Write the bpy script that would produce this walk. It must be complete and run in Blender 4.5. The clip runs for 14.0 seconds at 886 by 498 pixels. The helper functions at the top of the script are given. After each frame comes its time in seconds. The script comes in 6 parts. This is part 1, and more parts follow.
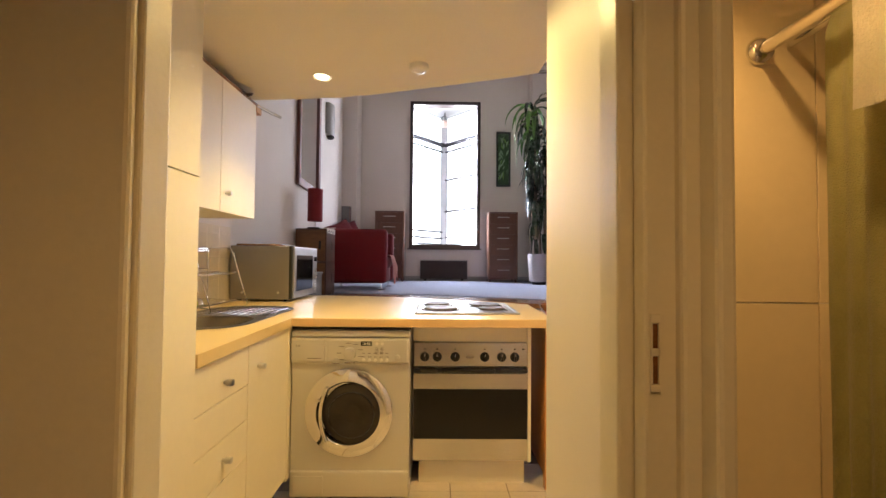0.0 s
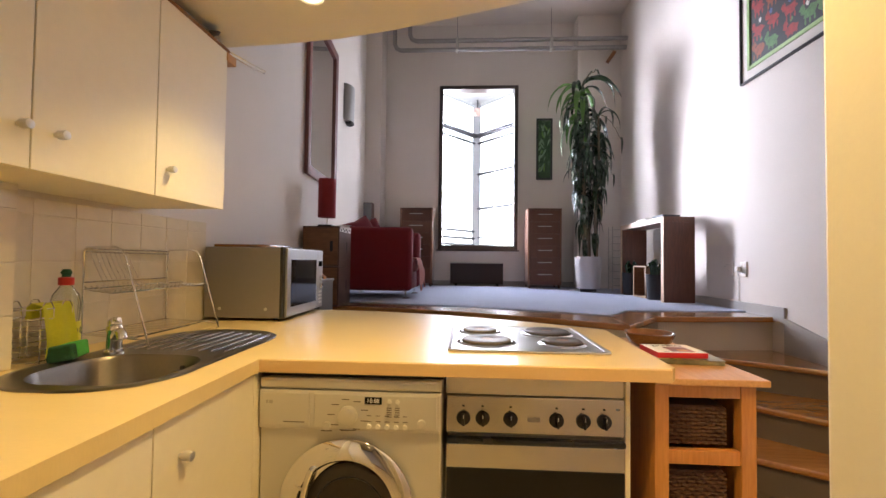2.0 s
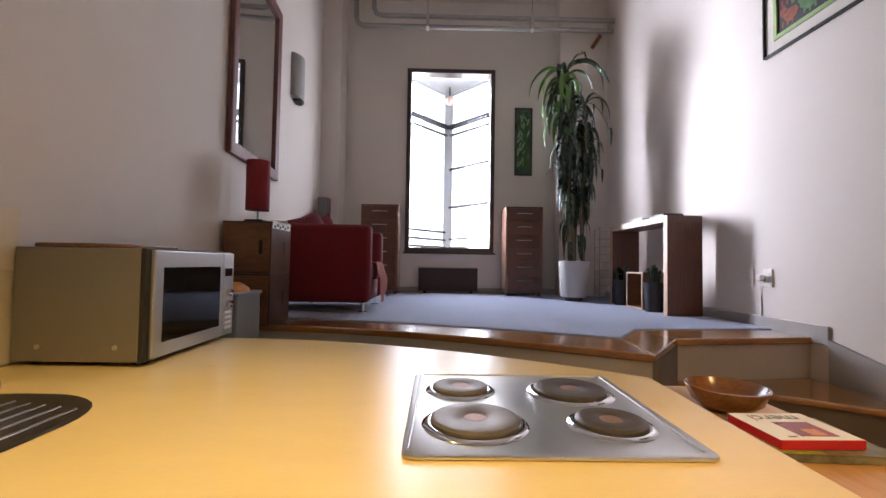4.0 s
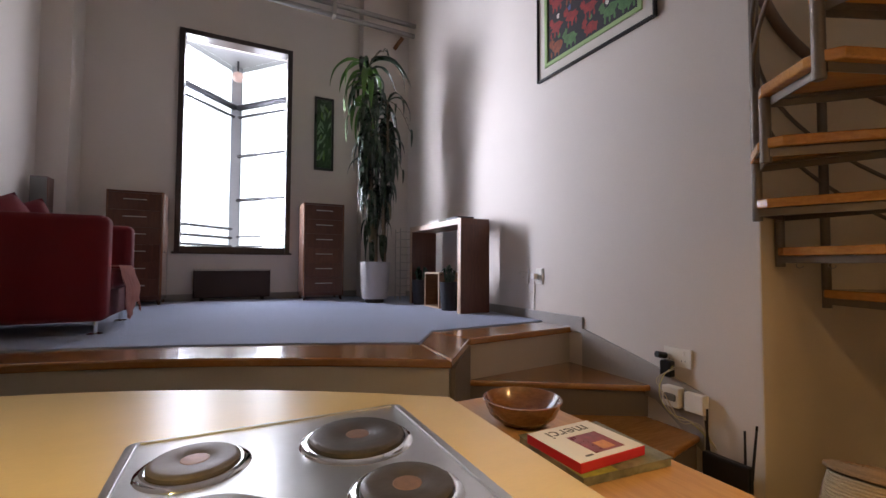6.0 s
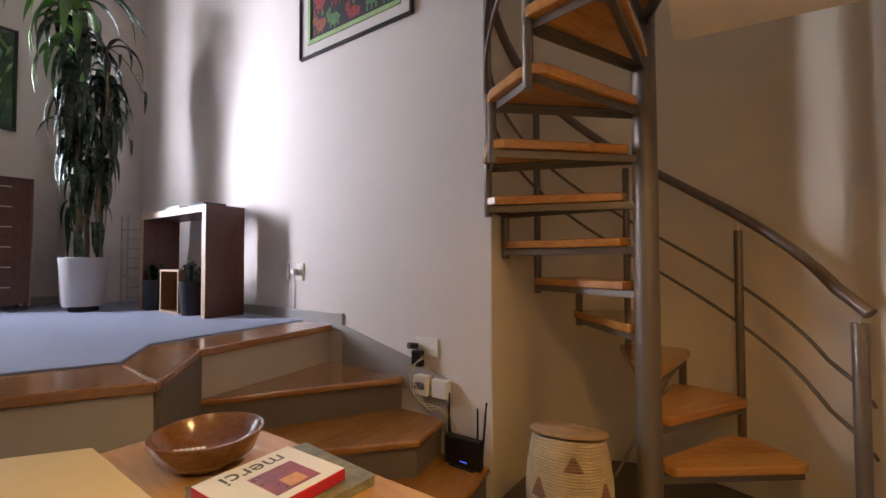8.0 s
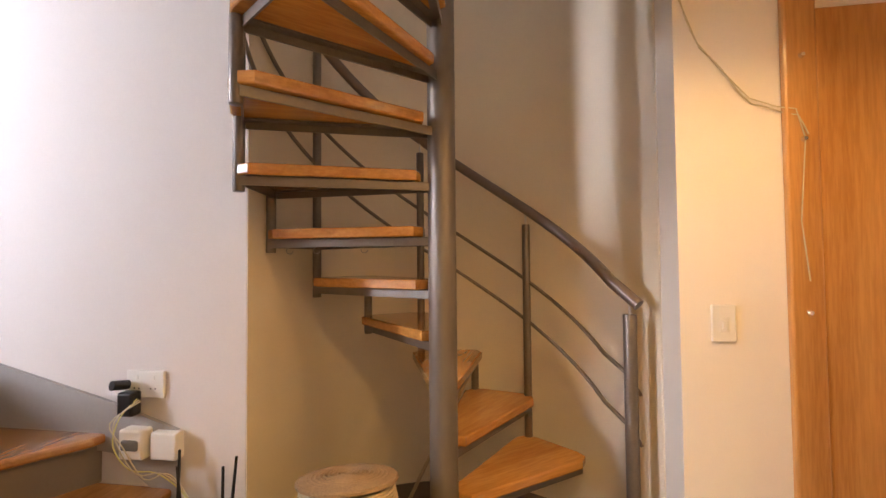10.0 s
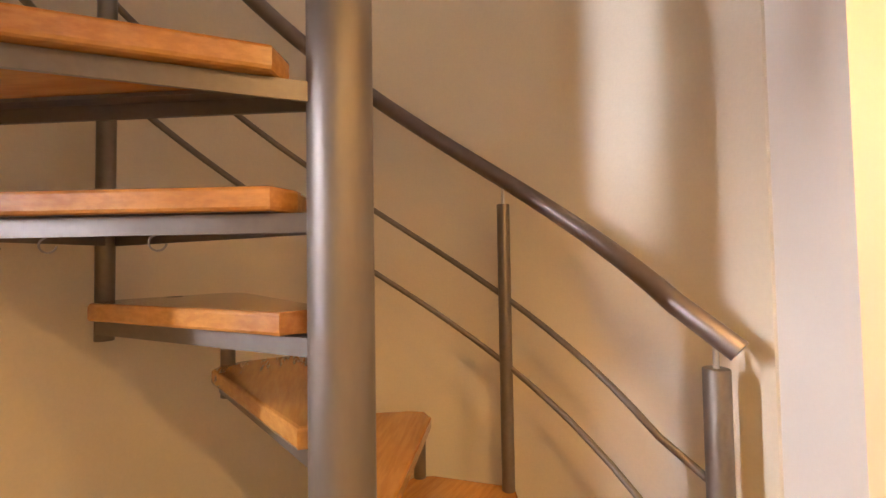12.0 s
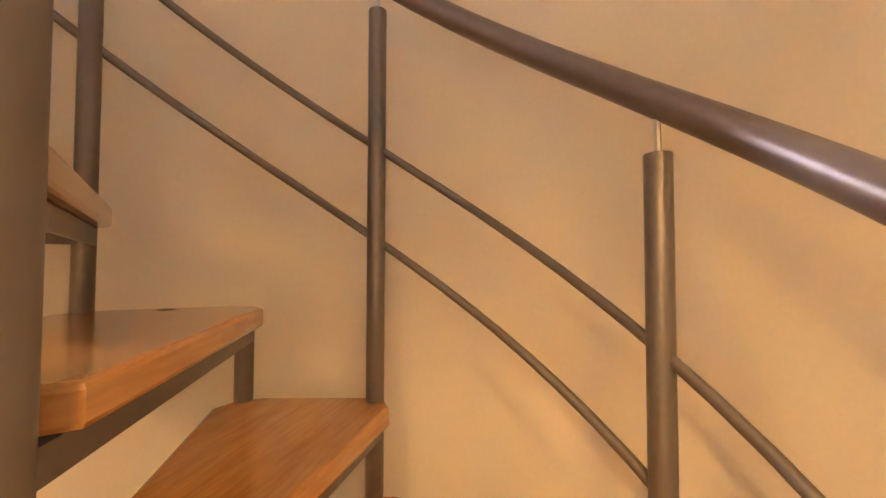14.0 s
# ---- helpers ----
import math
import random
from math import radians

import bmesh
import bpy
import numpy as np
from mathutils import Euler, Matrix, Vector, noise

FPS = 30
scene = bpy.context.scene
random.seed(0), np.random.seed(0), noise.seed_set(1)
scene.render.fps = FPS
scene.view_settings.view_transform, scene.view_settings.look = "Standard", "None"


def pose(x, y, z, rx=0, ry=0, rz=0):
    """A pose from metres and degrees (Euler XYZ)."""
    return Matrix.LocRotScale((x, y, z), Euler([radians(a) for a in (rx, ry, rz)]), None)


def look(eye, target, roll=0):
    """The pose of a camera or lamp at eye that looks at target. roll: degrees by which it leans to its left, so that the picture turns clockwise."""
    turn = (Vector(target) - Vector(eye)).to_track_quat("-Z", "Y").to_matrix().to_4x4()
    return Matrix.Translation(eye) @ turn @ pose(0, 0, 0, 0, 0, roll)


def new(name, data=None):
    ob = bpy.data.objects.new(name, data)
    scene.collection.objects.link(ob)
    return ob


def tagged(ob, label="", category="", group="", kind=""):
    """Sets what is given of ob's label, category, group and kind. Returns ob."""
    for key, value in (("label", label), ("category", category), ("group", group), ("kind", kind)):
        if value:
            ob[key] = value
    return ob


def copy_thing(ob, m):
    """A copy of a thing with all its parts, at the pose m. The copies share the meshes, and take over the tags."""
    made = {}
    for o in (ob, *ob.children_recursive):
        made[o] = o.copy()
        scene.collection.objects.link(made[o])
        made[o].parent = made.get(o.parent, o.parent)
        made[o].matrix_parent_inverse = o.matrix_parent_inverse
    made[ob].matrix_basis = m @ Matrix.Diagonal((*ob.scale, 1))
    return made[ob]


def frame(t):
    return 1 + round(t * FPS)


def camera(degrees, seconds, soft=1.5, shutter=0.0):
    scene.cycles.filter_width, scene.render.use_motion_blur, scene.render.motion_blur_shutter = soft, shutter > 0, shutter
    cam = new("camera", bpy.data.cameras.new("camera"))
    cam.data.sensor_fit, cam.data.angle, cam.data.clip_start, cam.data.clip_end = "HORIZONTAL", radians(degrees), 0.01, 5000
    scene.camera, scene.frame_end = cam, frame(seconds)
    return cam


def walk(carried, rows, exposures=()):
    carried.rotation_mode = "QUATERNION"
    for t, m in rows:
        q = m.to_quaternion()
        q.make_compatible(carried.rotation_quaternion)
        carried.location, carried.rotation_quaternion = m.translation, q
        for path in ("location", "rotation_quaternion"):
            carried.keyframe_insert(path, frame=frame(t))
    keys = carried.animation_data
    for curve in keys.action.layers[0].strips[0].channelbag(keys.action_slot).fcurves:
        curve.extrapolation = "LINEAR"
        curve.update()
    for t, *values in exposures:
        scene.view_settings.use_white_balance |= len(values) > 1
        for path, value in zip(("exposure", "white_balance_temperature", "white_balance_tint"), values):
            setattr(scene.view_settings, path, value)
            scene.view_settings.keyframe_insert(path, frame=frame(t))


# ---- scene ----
cam = camera(92.3, 14.0)
PATH = [
    (0, (0.177, -0.08, 1.19), (0.199, 1.92, 1.245), 0.5),
    (0.5, (0.172, 0.128, 1.202), (0.194, 2.127, 1.251), 0.6),
    (1, (0.176, 0.353, 1.219), (0.195, 2.352, 1.271), 0.4),
    (1.5, (0.155, 0.525, 1.223), (0.146, 2.524, 1.279), 0.5),
    (2, (0.115, 0.702, 1.222), (0.004, 2.698, 1.278), 0.7),
    (2.2, (0.103, 0.768, 1.228), (-0.024, 2.763, 1.283), 0.7),
    (4.3, (0.111, 1.525, 1.252), (0.222, 3.52, 1.324), 0.8),
    (4.5, (0.124, 1.554, 1.255), (0.301, 3.545, 1.328), 0.7),
    (5, (0.158, 1.635, 1.25), (0.539, 3.597, 1.325), 0.6),
    (5.5, (0.194, 1.704, 1.262), (0.832, 3.598, 1.338), 0.4),
    (6, (0.224, 1.729, 1.269), (1.122, 3.514, 1.344), 0.3),
    (6.5, (0.256, 1.712, 1.266), (1.378, 3.366, 1.341), 0.0),
    (7, (0.311, 1.712, 1.261), (1.626, 3.217, 1.327), -0.1),
    (7.5, (0.386, 1.728, 1.264), (1.871, 3.066, 1.321), -0.2),
    (7.9, (0.466, 1.76, 1.256), (2.071, 2.953, 1.321), -0.2),
    (8, (0.496, 1.772, 1.254), (2.131, 2.923, 1.313), -0.2),
    (8.5, (0.625, 1.791, 1.237), (2.387, 2.735, 1.301), -0.4),
    (9, (0.709, 1.804, 1.224), (2.574, 2.523, 1.297), -0.4),
    (9.2, (0.748, 1.802, 1.224), (2.642, 2.439, 1.295), -0.4),
    (11.3, (1.569, 2.037, 1.226), (3.569, 2.029, 1.28), -0.7),
    (11.5, (1.663, 1.979, 1.222), (3.661, 2.027, 1.289), -1.0),
    (12, (1.879, 1.941, 1.236), (3.877, 1.992, 1.301), -0.9),
    (12.5, (2.058, 1.889, 1.247), (4.047, 2.095, 1.307), -0.9),
    (13, (2.205, 1.853, 1.234), (4.147, 2.327, 1.307), -0.3),
    (13.5, (2.386, 1.756, 1.249), (4.218, 2.555, 1.319), -0.2),
    (14, (2.494, 1.751, 1.252), (4.219, 2.759, 1.323), 0.1),
]
EXPOSURE = [(0, 0.4), (2.2, 0.25), (4.3, -0.1), (5.0, -0.25), (6.0, -0.5), (7.0, -0.55), (7.5, -0.4), (8.5, 0.2), (9.2, 0.6), (11.3, 1.2), (12.5, 1.5), (13, 1.65), (14, 2.08)]
walk(cam, [(t, look(eye, target, roll)) for t, eye, target, roll in PATH], EXPOSURE)

# ---- light ----
world = bpy.data.worlds.new("world")
scene.world = world
world.use_nodes = True
wn = world.node_tree
sky = wn.nodes.new("ShaderNodeTexSky")
sky.sky_type, sky.sun_disc = "NISHITA", False
sky.sun_elevation, sky.sun_rotation = radians(50), radians(-35)
wn.links.new(sky.outputs[0], wn.nodes["Background"].inputs[0])
wn.nodes["Background"].inputs[1].default_value = 0.12

sun = new("sun", bpy.data.lights.new("sun", "SUN"))
sun.data.energy, sun.data.angle, sun.data.color = 2.0, radians(4), (1.0, 0.95, 0.88)
sun.matrix_world = look((-4, 14, 16), (0.5, 7, 1))


def area_lamp(name, eye, target, w, h, watts, colour, spread=180):
    d = bpy.data.lights.new(name, "AREA")
    d.shape, d.size, d.size_y, d.energy, d.color, d.spread = "RECTANGLE", w, h, watts, colour, radians(spread)
    ob = new(name, d)
    ob.matrix_world = look(eye, target)
    return ob


WARM = (1.0, 0.585, 0.215)
WARM_KITCHEN = (1.0, 0.72, 0.28)
DAY = (0.87, 0.89, 1.08)
# sky light standing just outside the bay's two glazed sides
area_lamp("bay_daylight", (-0.30, 8.08, 2.75), (2.46, 5.60, 2.40), 0.34, 2.5, 104, DAY, 140)
# bright facade across the way, its light slanting in on to the long wall
area_lamp("facade_daylight", (-2.30, 10.45, 2.75), (2.46, 5.45, 2.70), 0.70, 2.4, 98, DAY, 60)
area_lamp("bay_daylight", (0.74, 8.20, 2.75), (-1.27, 6.05, 2.45), 0.50, 2.5, 30, DAY, 160)


def spot_lamp(name, x, y, z, watts, tint, cone=122):
    d = bpy.data.lights.new(name, "SPOT")
    d.energy, d.color, d.spot_size, d.spot_blend, d.shadow_soft_size = watts, tint, radians(cone), 0.75, 0.035
    ob = new(name, d)
    ob.matrix_world = look((x, y, z), (x, y + 0.001, 0))
    return ob


# ---- materials ----
def principled(name):
    m = bpy.data.materials.new(name)
    m.use_nodes = True
    nt = m.node_tree
    return m, nt, nt.nodes["Principled BSDF"]


def node(nt, kind, **sets):
    n = nt.nodes.new(kind)
    for k, v in sets.items():
        n.inputs[k].default_value = v
    return n


def mix_colour(nt, fac, a, b, blend="MIX"):
    n = nt.nodes.new("ShaderNodeMix")
    n.data_type, n.blend_type = "RGBA", blend
    for sock, v in ((n.inputs[0], fac), (n.inputs[6], a), (n.inputs[7], b)):
        if hasattr(v, "is_linked"):
            nt.links.new(v, sock)
        elif isinstance(v, (int, float)):
            sock.default_value = v
        else:
            sock.default_value = (*v, 1)
    return n.outputs[2]


def ramp(nt, src, a, b, lo=0.3, hi=0.7):
    n = nt.nodes.new("ShaderNodeValToRGB")
    n.color_ramp.elements[0].position, n.color_ramp.elements[1].position = lo, hi
    n.color_ramp.elements[0].color, n.color_ramp.elements[1].color = (*a, 1), (*b, 1)
    nt.links.new(src, n.inputs[0])
    return n.outputs[0]


def shade(c, f):
    return tuple(min(1.0, max(0.0, v * f)) for v in c)


def coords(nt, scale=(1, 1, 1), rot=(0, 0, 0)):
    tc = nt.nodes.new("ShaderNodeTexCoord")
    mp = nt.nodes.new("ShaderNodeMapping")
    mp.inputs["Scale"].default_value, mp.inputs["Rotation"].default_value = scale, rot
    nt.links.new(tc.outputs["Object"], mp.inputs["Vector"])
    return mp.outputs[0]


def noise_tex(nt, vec, scale, detail=4, rough=0.55):
    n = node(nt, "ShaderNodeTexNoise", Scale=scale, Detail=detail, Roughness=rough)
    nt.links.new(vec, n.inputs["Vector"])
    return n.outputs["Fac"]


def bumped(nt, bsdf, height, strength, distance=0.01):
    b = node(nt, "ShaderNodeBump", Strength=strength, Distance=distance)
    nt.links.new(height, b.inputs["Height"])
    nt.links.new(b.outputs[0], bsdf.inputs["Normal"])


def surface(name, col, rough=0.6, metal=0.0, var=0.10, scale=2.0, fine=90.0, bump=0.08, stretch=(1, 1, 1), rvar=0.12, sheen=0.0, coat=0.0, piece=0.0):
    """A painted, plastic, cloth or metal surface with stains at a large scale and grain at a fine one."""
    m, nt, b = principled(name)
    v = coords(nt, stretch)
    big, small = noise_tex(nt, v, scale), noise_tex(nt, v, fine, 3)
    c = ramp(nt, big, shade(col, 1 - var), shade(col, 1 + var * 0.6), 0.3, 0.7)
    c = mix_colour(nt, 0.35, c, ramp(nt, small, shade(col, 1 - var), shade(col, 1 + var * 0.5), 0.35, 0.65))
    if piece:
        oi = nt.nodes.new("ShaderNodeObjectInfo")
        c = mix_colour(nt, 1.0, c, ramp(nt, oi.outputs["Random"], (1 - piece,) * 3, (1, 1, 1), 0, 1), "MULTIPLY")
    nt.links.new(c, b.inputs["Base Color"])
    r = nt.nodes.new("ShaderNodeMapRange")
    r.inputs["To Min"].default_value, r.inputs["To Max"].default_value = max(0.02, rough - rvar), min(1, rough + rvar)
    nt.links.new(big, r.inputs["Value"])
    nt.links.new(r.outputs[0], b.inputs["Roughness"])
    b.inputs["Metallic"].default_value = metal
    b.inputs["Sheen Weight"].default_value = sheen
    b.inputs["Coat Weight"].default_value = coat
    b.inputs["Coat Roughness"].default_value = 0.12
    bumped(nt, b, small, bump, 0.004)
    return m


def timber(name, light, dark, grain=(14, 1.2, 14), rough=0.35, coat=0.3, knots=True, piece=0.12, bump=0.05):
    """Wood with grain drawn out along the axis of the small number in grain."""
    m, nt, b = principled(name)
    oi = nt.nodes.new("ShaderNodeObjectInfo")
    v0 = coords(nt, grain)
    add = nt.nodes.new("ShaderNodeVectorMath")
    off = nt.nodes.new("ShaderNodeVectorMath")
    off.operation = "SCALE"
    off.inputs[0].default_value = (7.3, 11.9, 5.1)
    nt.links.new(oi.outputs["Random"], off.inputs["Scale"])
    nt.links.new(v0, add.inputs[0])
    nt.links.new(off.outputs[0], add.inputs[1])
    v = add.outputs[0]
    n1 = node(nt, "ShaderNodeTexNoise", Scale=1.6, Detail=6, Roughness=0.6, Distortion=1.4)
    nt.links.new(v, n1.inputs["Vector"])
    w = node(nt, "ShaderNodeTexWave", Scale=0.10, Distortion=3.0, Detail=3)
    w.wave_type = "RINGS"
    nt.links.new(v, w.inputs["Vector"])
    c1 = ramp(nt, n1.outputs["Fac"], dark, light, 0.32, 0.66)
    c2 = ramp(nt, w.outputs["Fac"], shade(dark, 0.9), light, 0.1, 0.8)
    c = mix_colour(nt, 0.45, c1, c2)
    fine = noise_tex(nt, v, 9.0, 3)
    c = mix_colour(nt, 0.25, c, ramp(nt, fine, shade(dark, 0.75), light, 0.4, 0.6))
    c = mix_colour(nt, 1.0, c, ramp(nt, oi.outputs["Random"], (1 - piece,) * 3, (1, 1, 1), 0, 1), "MULTIPLY")
    nt.links.new(c, b.inputs["Base Color"])
    b.inputs["Roughness"].default_value = rough
    b.inputs["Coat Weight"].default_value = coat
    b.inputs["Coat Roughness"].default_value = 0.15
    bumped(nt, b, fine, bump, 0.003)
    return m


def clear_glass(name, tint=(0.95, 0.98, 0.97), rough=0.0):
    m, nt, b = principled(name)
    b.inputs["Base Color"].default_value = (*tint, 1)
    b.inputs["Roughness"].default_value = rough
    b.inputs["Transmission Weight"].default_value = 1.0
    b.inputs["IOR"].default_value = 1.45
    return m


def glow(name, colour, strength):
    m, nt, b = principled(name)
    b.inputs["Base Color"].default_value = (*colour, 1)
    b.inputs["Emission Color"].default_value = (*colour, 1)
    b.inputs["Emission Strength"].default_value = strength
    return m


M = {}
M["wall"] = surface("wall_paint", (0.66, 0.60, 0.54), 0.75, var=0.05, scale=1.2, fine=160, bump=0.06)
M["wall_cream"] = surface("cream_wall_paint", (0.78, 0.71, 0.615), 0.5, var=0.03, scale=1.5, fine=140, bump=0.03)
M["wall_stair"] = surface("stairwell_paint", (0.70, 0.605, 0.45), 0.7, var=0.06, scale=1.5, fine=120, bump=0.08)
M["ceiling"] = surface("ceiling_paint", (0.80, 0.75, 0.66), 0.8, var=0.04, scale=1.5, fine=150, bump=0.08)
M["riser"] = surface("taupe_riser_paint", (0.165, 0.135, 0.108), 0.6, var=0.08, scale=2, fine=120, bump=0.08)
M["riser_light"] = surface("beige_platform_paint", (0.52, 0.47, 0.41), 0.6, var=0.07, scale=2, fine=120, bump=0.08)
M["skirting"] = surface("grey_skirting_paint", (0.33, 0.31, 0.285), 0.45, var=0.08, scale=3, fine=60)
M["cream"] = surface("cream_cabinet_laminate", (0.80, 0.73, 0.57), 0.42, var=0.035, scale=2.5, fine=40, bump=0.03, rvar=0.04)
M["cream_edge"] = surface("cream_edge_band", (0.76, 0.69, 0.54), 0.4, var=0.05)
M["counter"] = surface("beech_worktop_laminate", (0.73, 0.555, 0.268), 0.30, var=0.06, scale=3, fine=60, bump=0.02, stretch=(1, 4, 1), rvar=0.06)
M["tile"] = surface("glazed_white_tile", (0.70, 0.62, 0.48), 0.12, var=0.05, scale=6, fine=30, bump=0.03, rvar=0.04, piece=0.04)
M["bath_tile"] = surface("large_cream_wall_tile", (0.74, 0.62, 0.40), 0.10, var=0.05, scale=3, fine=30, bump=0.02, rvar=0.04, piece=0.05)
M["grout"] = surface("tile_grout", (0.72, 0.64, 0.50), 0.85, var=0.05)
M["floor_tile"] = surface("beige_floor_tile", (0.60, 0.51, 0.385), 0.35, var=0.12, scale=5, fine=50, piece=0.12)
M["floor_dark"] = surface("dark_floor_screed", (0.16, 0.12, 0.09), 0.55, var=0.2, scale=4)
M["steel"] = surface("brushed_steel", (0.62, 0.60, 0.57), 0.19, metal=1.0, var=0.06, scale=3, fine=60, bump=0.03, stretch=(1, 6, 6), rvar=0.05)
M["steel_hob"] = surface("hob_steel", (0.62, 0.60, 0.57), 0.31, metal=1.0, var=0.08, scale=4, fine=50, bump=0.02, rvar=0.08)
M["chrome"] = surface("chrome", (0.78, 0.77, 0.75), 0.07, metal=1.0, var=0.03, bump=0.0, rvar=0.03)
M["knob"] = surface("satin_nickel", (0.62, 0.60, 0.56), 0.42, metal=0.85, var=0.05, bump=0.0)
M["stair_metal"] = surface("stair_silver_paint", (0.18, 0.147, 0.117), 0.4, metal=0.55, var=0.14, scale=5, fine=80, bump=0.06)
M["pole_metal"] = surface("pole_silver_paint", (0.20, 0.165, 0.13), 0.46, metal=0.55, var=0.14, scale=3, fine=60, bump=0.05, stretch=(1, 1, 0.25))
M["silver"] = surface("washer_silver_paint", (0.62, 0.59, 0.53), 0.30, metal=0.45, var=0.03, scale=2, fine=200, bump=0.02, rvar=0.02)
M["silver_dark"] = surface("grey_plastic", (0.42, 0.39, 0.34), 0.4, var=0.05)
M["print_grey"] = surface("grey_print", (0.16, 0.13, 0.10), 0.5, var=0.05)
M["black"] = surface("black_plastic", (0.012, 0.012, 0.013), 0.3, var=0.2, bump=0.02)
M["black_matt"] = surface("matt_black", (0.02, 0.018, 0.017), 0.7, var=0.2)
M["black_gloss"] = surface("black_oven_glass", (0.010, 0.009, 0.008), 0.05, var=0.1, bump=0.0, rvar=0.02)
M["iron"] = surface("worn_cast_iron", (0.075, 0.062, 0.055), 0.42, metal=0.4, var=0.35, scale=9, fine=70, bump=0.15)
M["iron_worn"] = surface("worn_grey_plate", (0.13, 0.11, 0.10), 0.5, metal=0.35, var=0.25, scale=9, fine=60, bump=0.12)
M["rust"] = surface("rusty_centre", (0.24, 0.14, 0.10), 0.5, metal=0.4, var=0.3, scale=20)
M["white_plastic"] = surface("white_plastic", (0.76, 0.73, 0.66), 0.35, var=0.03, bump=0.02)
M["orange_wood"] = timber("varnished_pine_tread", (0.60, 0.280, 0.066), (0.39, 0.152, 0.031), (1.1, 10, 10), 0.22, 0.6)
M["step_wood"] = timber("varnished_step_board", (0.44, 0.20, 0.055), (0.31, 0.125, 0.034), (1.1, 11, 11), 0.2, 0.7)
# step board varnish made more golden: yellow lamplight put into the lower treads
M["winder_wood"] = timber("warm_lit_winder_board", (0.50, 0.235, 0.060), (0.35, 0.145, 0.034), (1.1, 11, 11), 0.24, 0.5)
M["trolley_wood"] = timber("orange_beech", (0.62, 0.29, 0.08), (0.47, 0.185, 0.042), (12, 12, 1.2), 0.32, 0.3)
M["walnut"] = timber("dark_walnut_veneer", (0.145, 0.050, 0.026), (0.066, 0.021, 0.011), (10, 10, 1.1), 0.4, 0.15)
# light catching the front edges is put into this pale colour
M["walnut_edge"] = timber("lit_pale_edge", (0.62, 0.45, 0.30), (0.48, 0.32, 0.2), (8, 8, 2), 0.45, 0.1)
M["crate"] = timber("wine_crate_board", (0.25, 0.115, 0.044), (0.14, 0.058, 0.022), (1.5, 12, 12), 0.5, 0.1)
M["dark_frame"] = timber("dark_window_timber", (0.055, 0.03, 0.022), (0.025, 0.014, 0.011), (10, 10, 1), 0.35, 0.3)
M["mahogany"] = timber("mahogany_frame", (0.19, 0.055, 0.038), (0.095, 0.026, 0.02), (10, 10, 1), 0.5, 0.08)
M["pine"] = timber("pine_door", (0.62, 0.31, 0.09), (0.44, 0.18, 0.04), (12, 12, 0.9), 0.3, 0.4)
M["bowl_wood"] = timber("turned_wood_bowl", (0.30, 0.13, 0.045), (0.14, 0.05, 0.018), (8, 8, 20), 0.2, 0.7)
M["red_cloth"] = surface("red_upholstery", (0.155, 0.005, 0.008), 0.9, var=0.18, scale=5, fine=350, bump=0.25, sheen=0.05)
M["red_dark"] = surface("dark_red_cushion", (0.14, 0.006, 0.012), 0.9, var=0.2, scale=6, fine=300, bump=0.3)
M["throw"] = surface("pink_woven_throw", (0.50, 0.20, 0.16), 0.95, var=0.2, scale=12, fine=200, bump=0.5)
M["red_shade"] = surface("red_lampshade", (0.20, 0.008, 0.012), 0.8, var=0.1, fine=300, bump=0.2)
M["leaf"] = surface("dracaena_leaf", (0.018, 0.044, 0.016), 0.28, var=0.45, scale=7, fine=40, bump=0.05, piece=0.3)
# daylight on window-side leaves put into a brighter green; also printed leaves
M["leaf_bright"] = surface("lit_side_and_print_leaf", (0.09, 0.20, 0.035), 0.35, var=0.35, scale=7, fine=40, bump=0.05)
M["leaf_dry"] = surface("dry_leaf", (0.10, 0.085, 0.035), 0.6, var=0.35, scale=9)
M["stem"] = surface("plant_cane", (0.16, 0.12, 0.075), 0.8, var=0.3, scale=9, fine=60, bump=0.4)
M["soil"] = surface("potting_soil", (0.035, 0.025, 0.018), 0.95, var=0.4, scale=30, bump=0.8)
M["pot"] = surface("white_glazed_pot", (0.48, 0.455, 0.44), 0.35, var=0.05)
M["wicker"] = surface("dark_woven_wicker", (0.09, 0.04, 0.022), 0.7, var=0.4, scale=30, fine=120, bump=0.6)
M["coil"] = surface("coiled_grass", (0.50, 0.38, 0.22), 0.85, var=0.2, scale=14, fine=120, bump=0.5)
M["coil_brown"] = surface("brown_coiled_grass", (0.26, 0.13, 0.075), 0.85, var=0.25, scale=14, fine=120, bump=0.5)
M["mirror"] = surface("mirror_silver", (0.86, 0.87, 0.87), 0.015, metal=1.0, var=0.01, bump=0.0, rvar=0.01)
M["paper"] = surface("book_paper", (0.80, 0.78, 0.74), 0.55, var=0.04, bump=0.02)
M["book_red"] = surface("red_book_cover", (0.50, 0.015, 0.03), 0.3, var=0.08, bump=0.01)
M["book_picture"] = surface("book_picture", (0.26, 0.03, 0.04), 0.3, var=0.5, scale=25, fine=60)
M["book_orange"] = surface("orange_print", (0.65, 0.28, 0.08), 0.35, var=0.3, scale=30)
M["magazine"] = surface("magazine_cover", (0.20, 0.19, 0.12), 0.35, var=0.7, scale=20, fine=50)
M["magazine_green"] = surface("magazine_green_print", (0.30, 0.32, 0.06), 0.35, var=0.5, scale=25)
M["ink"] = surface("print_ink", (0.10, 0.09, 0.09), 0.5, var=0.1)
M["passe"] = surface("picture_mount", (0.56, 0.52, 0.46), 0.7, var=0.04)
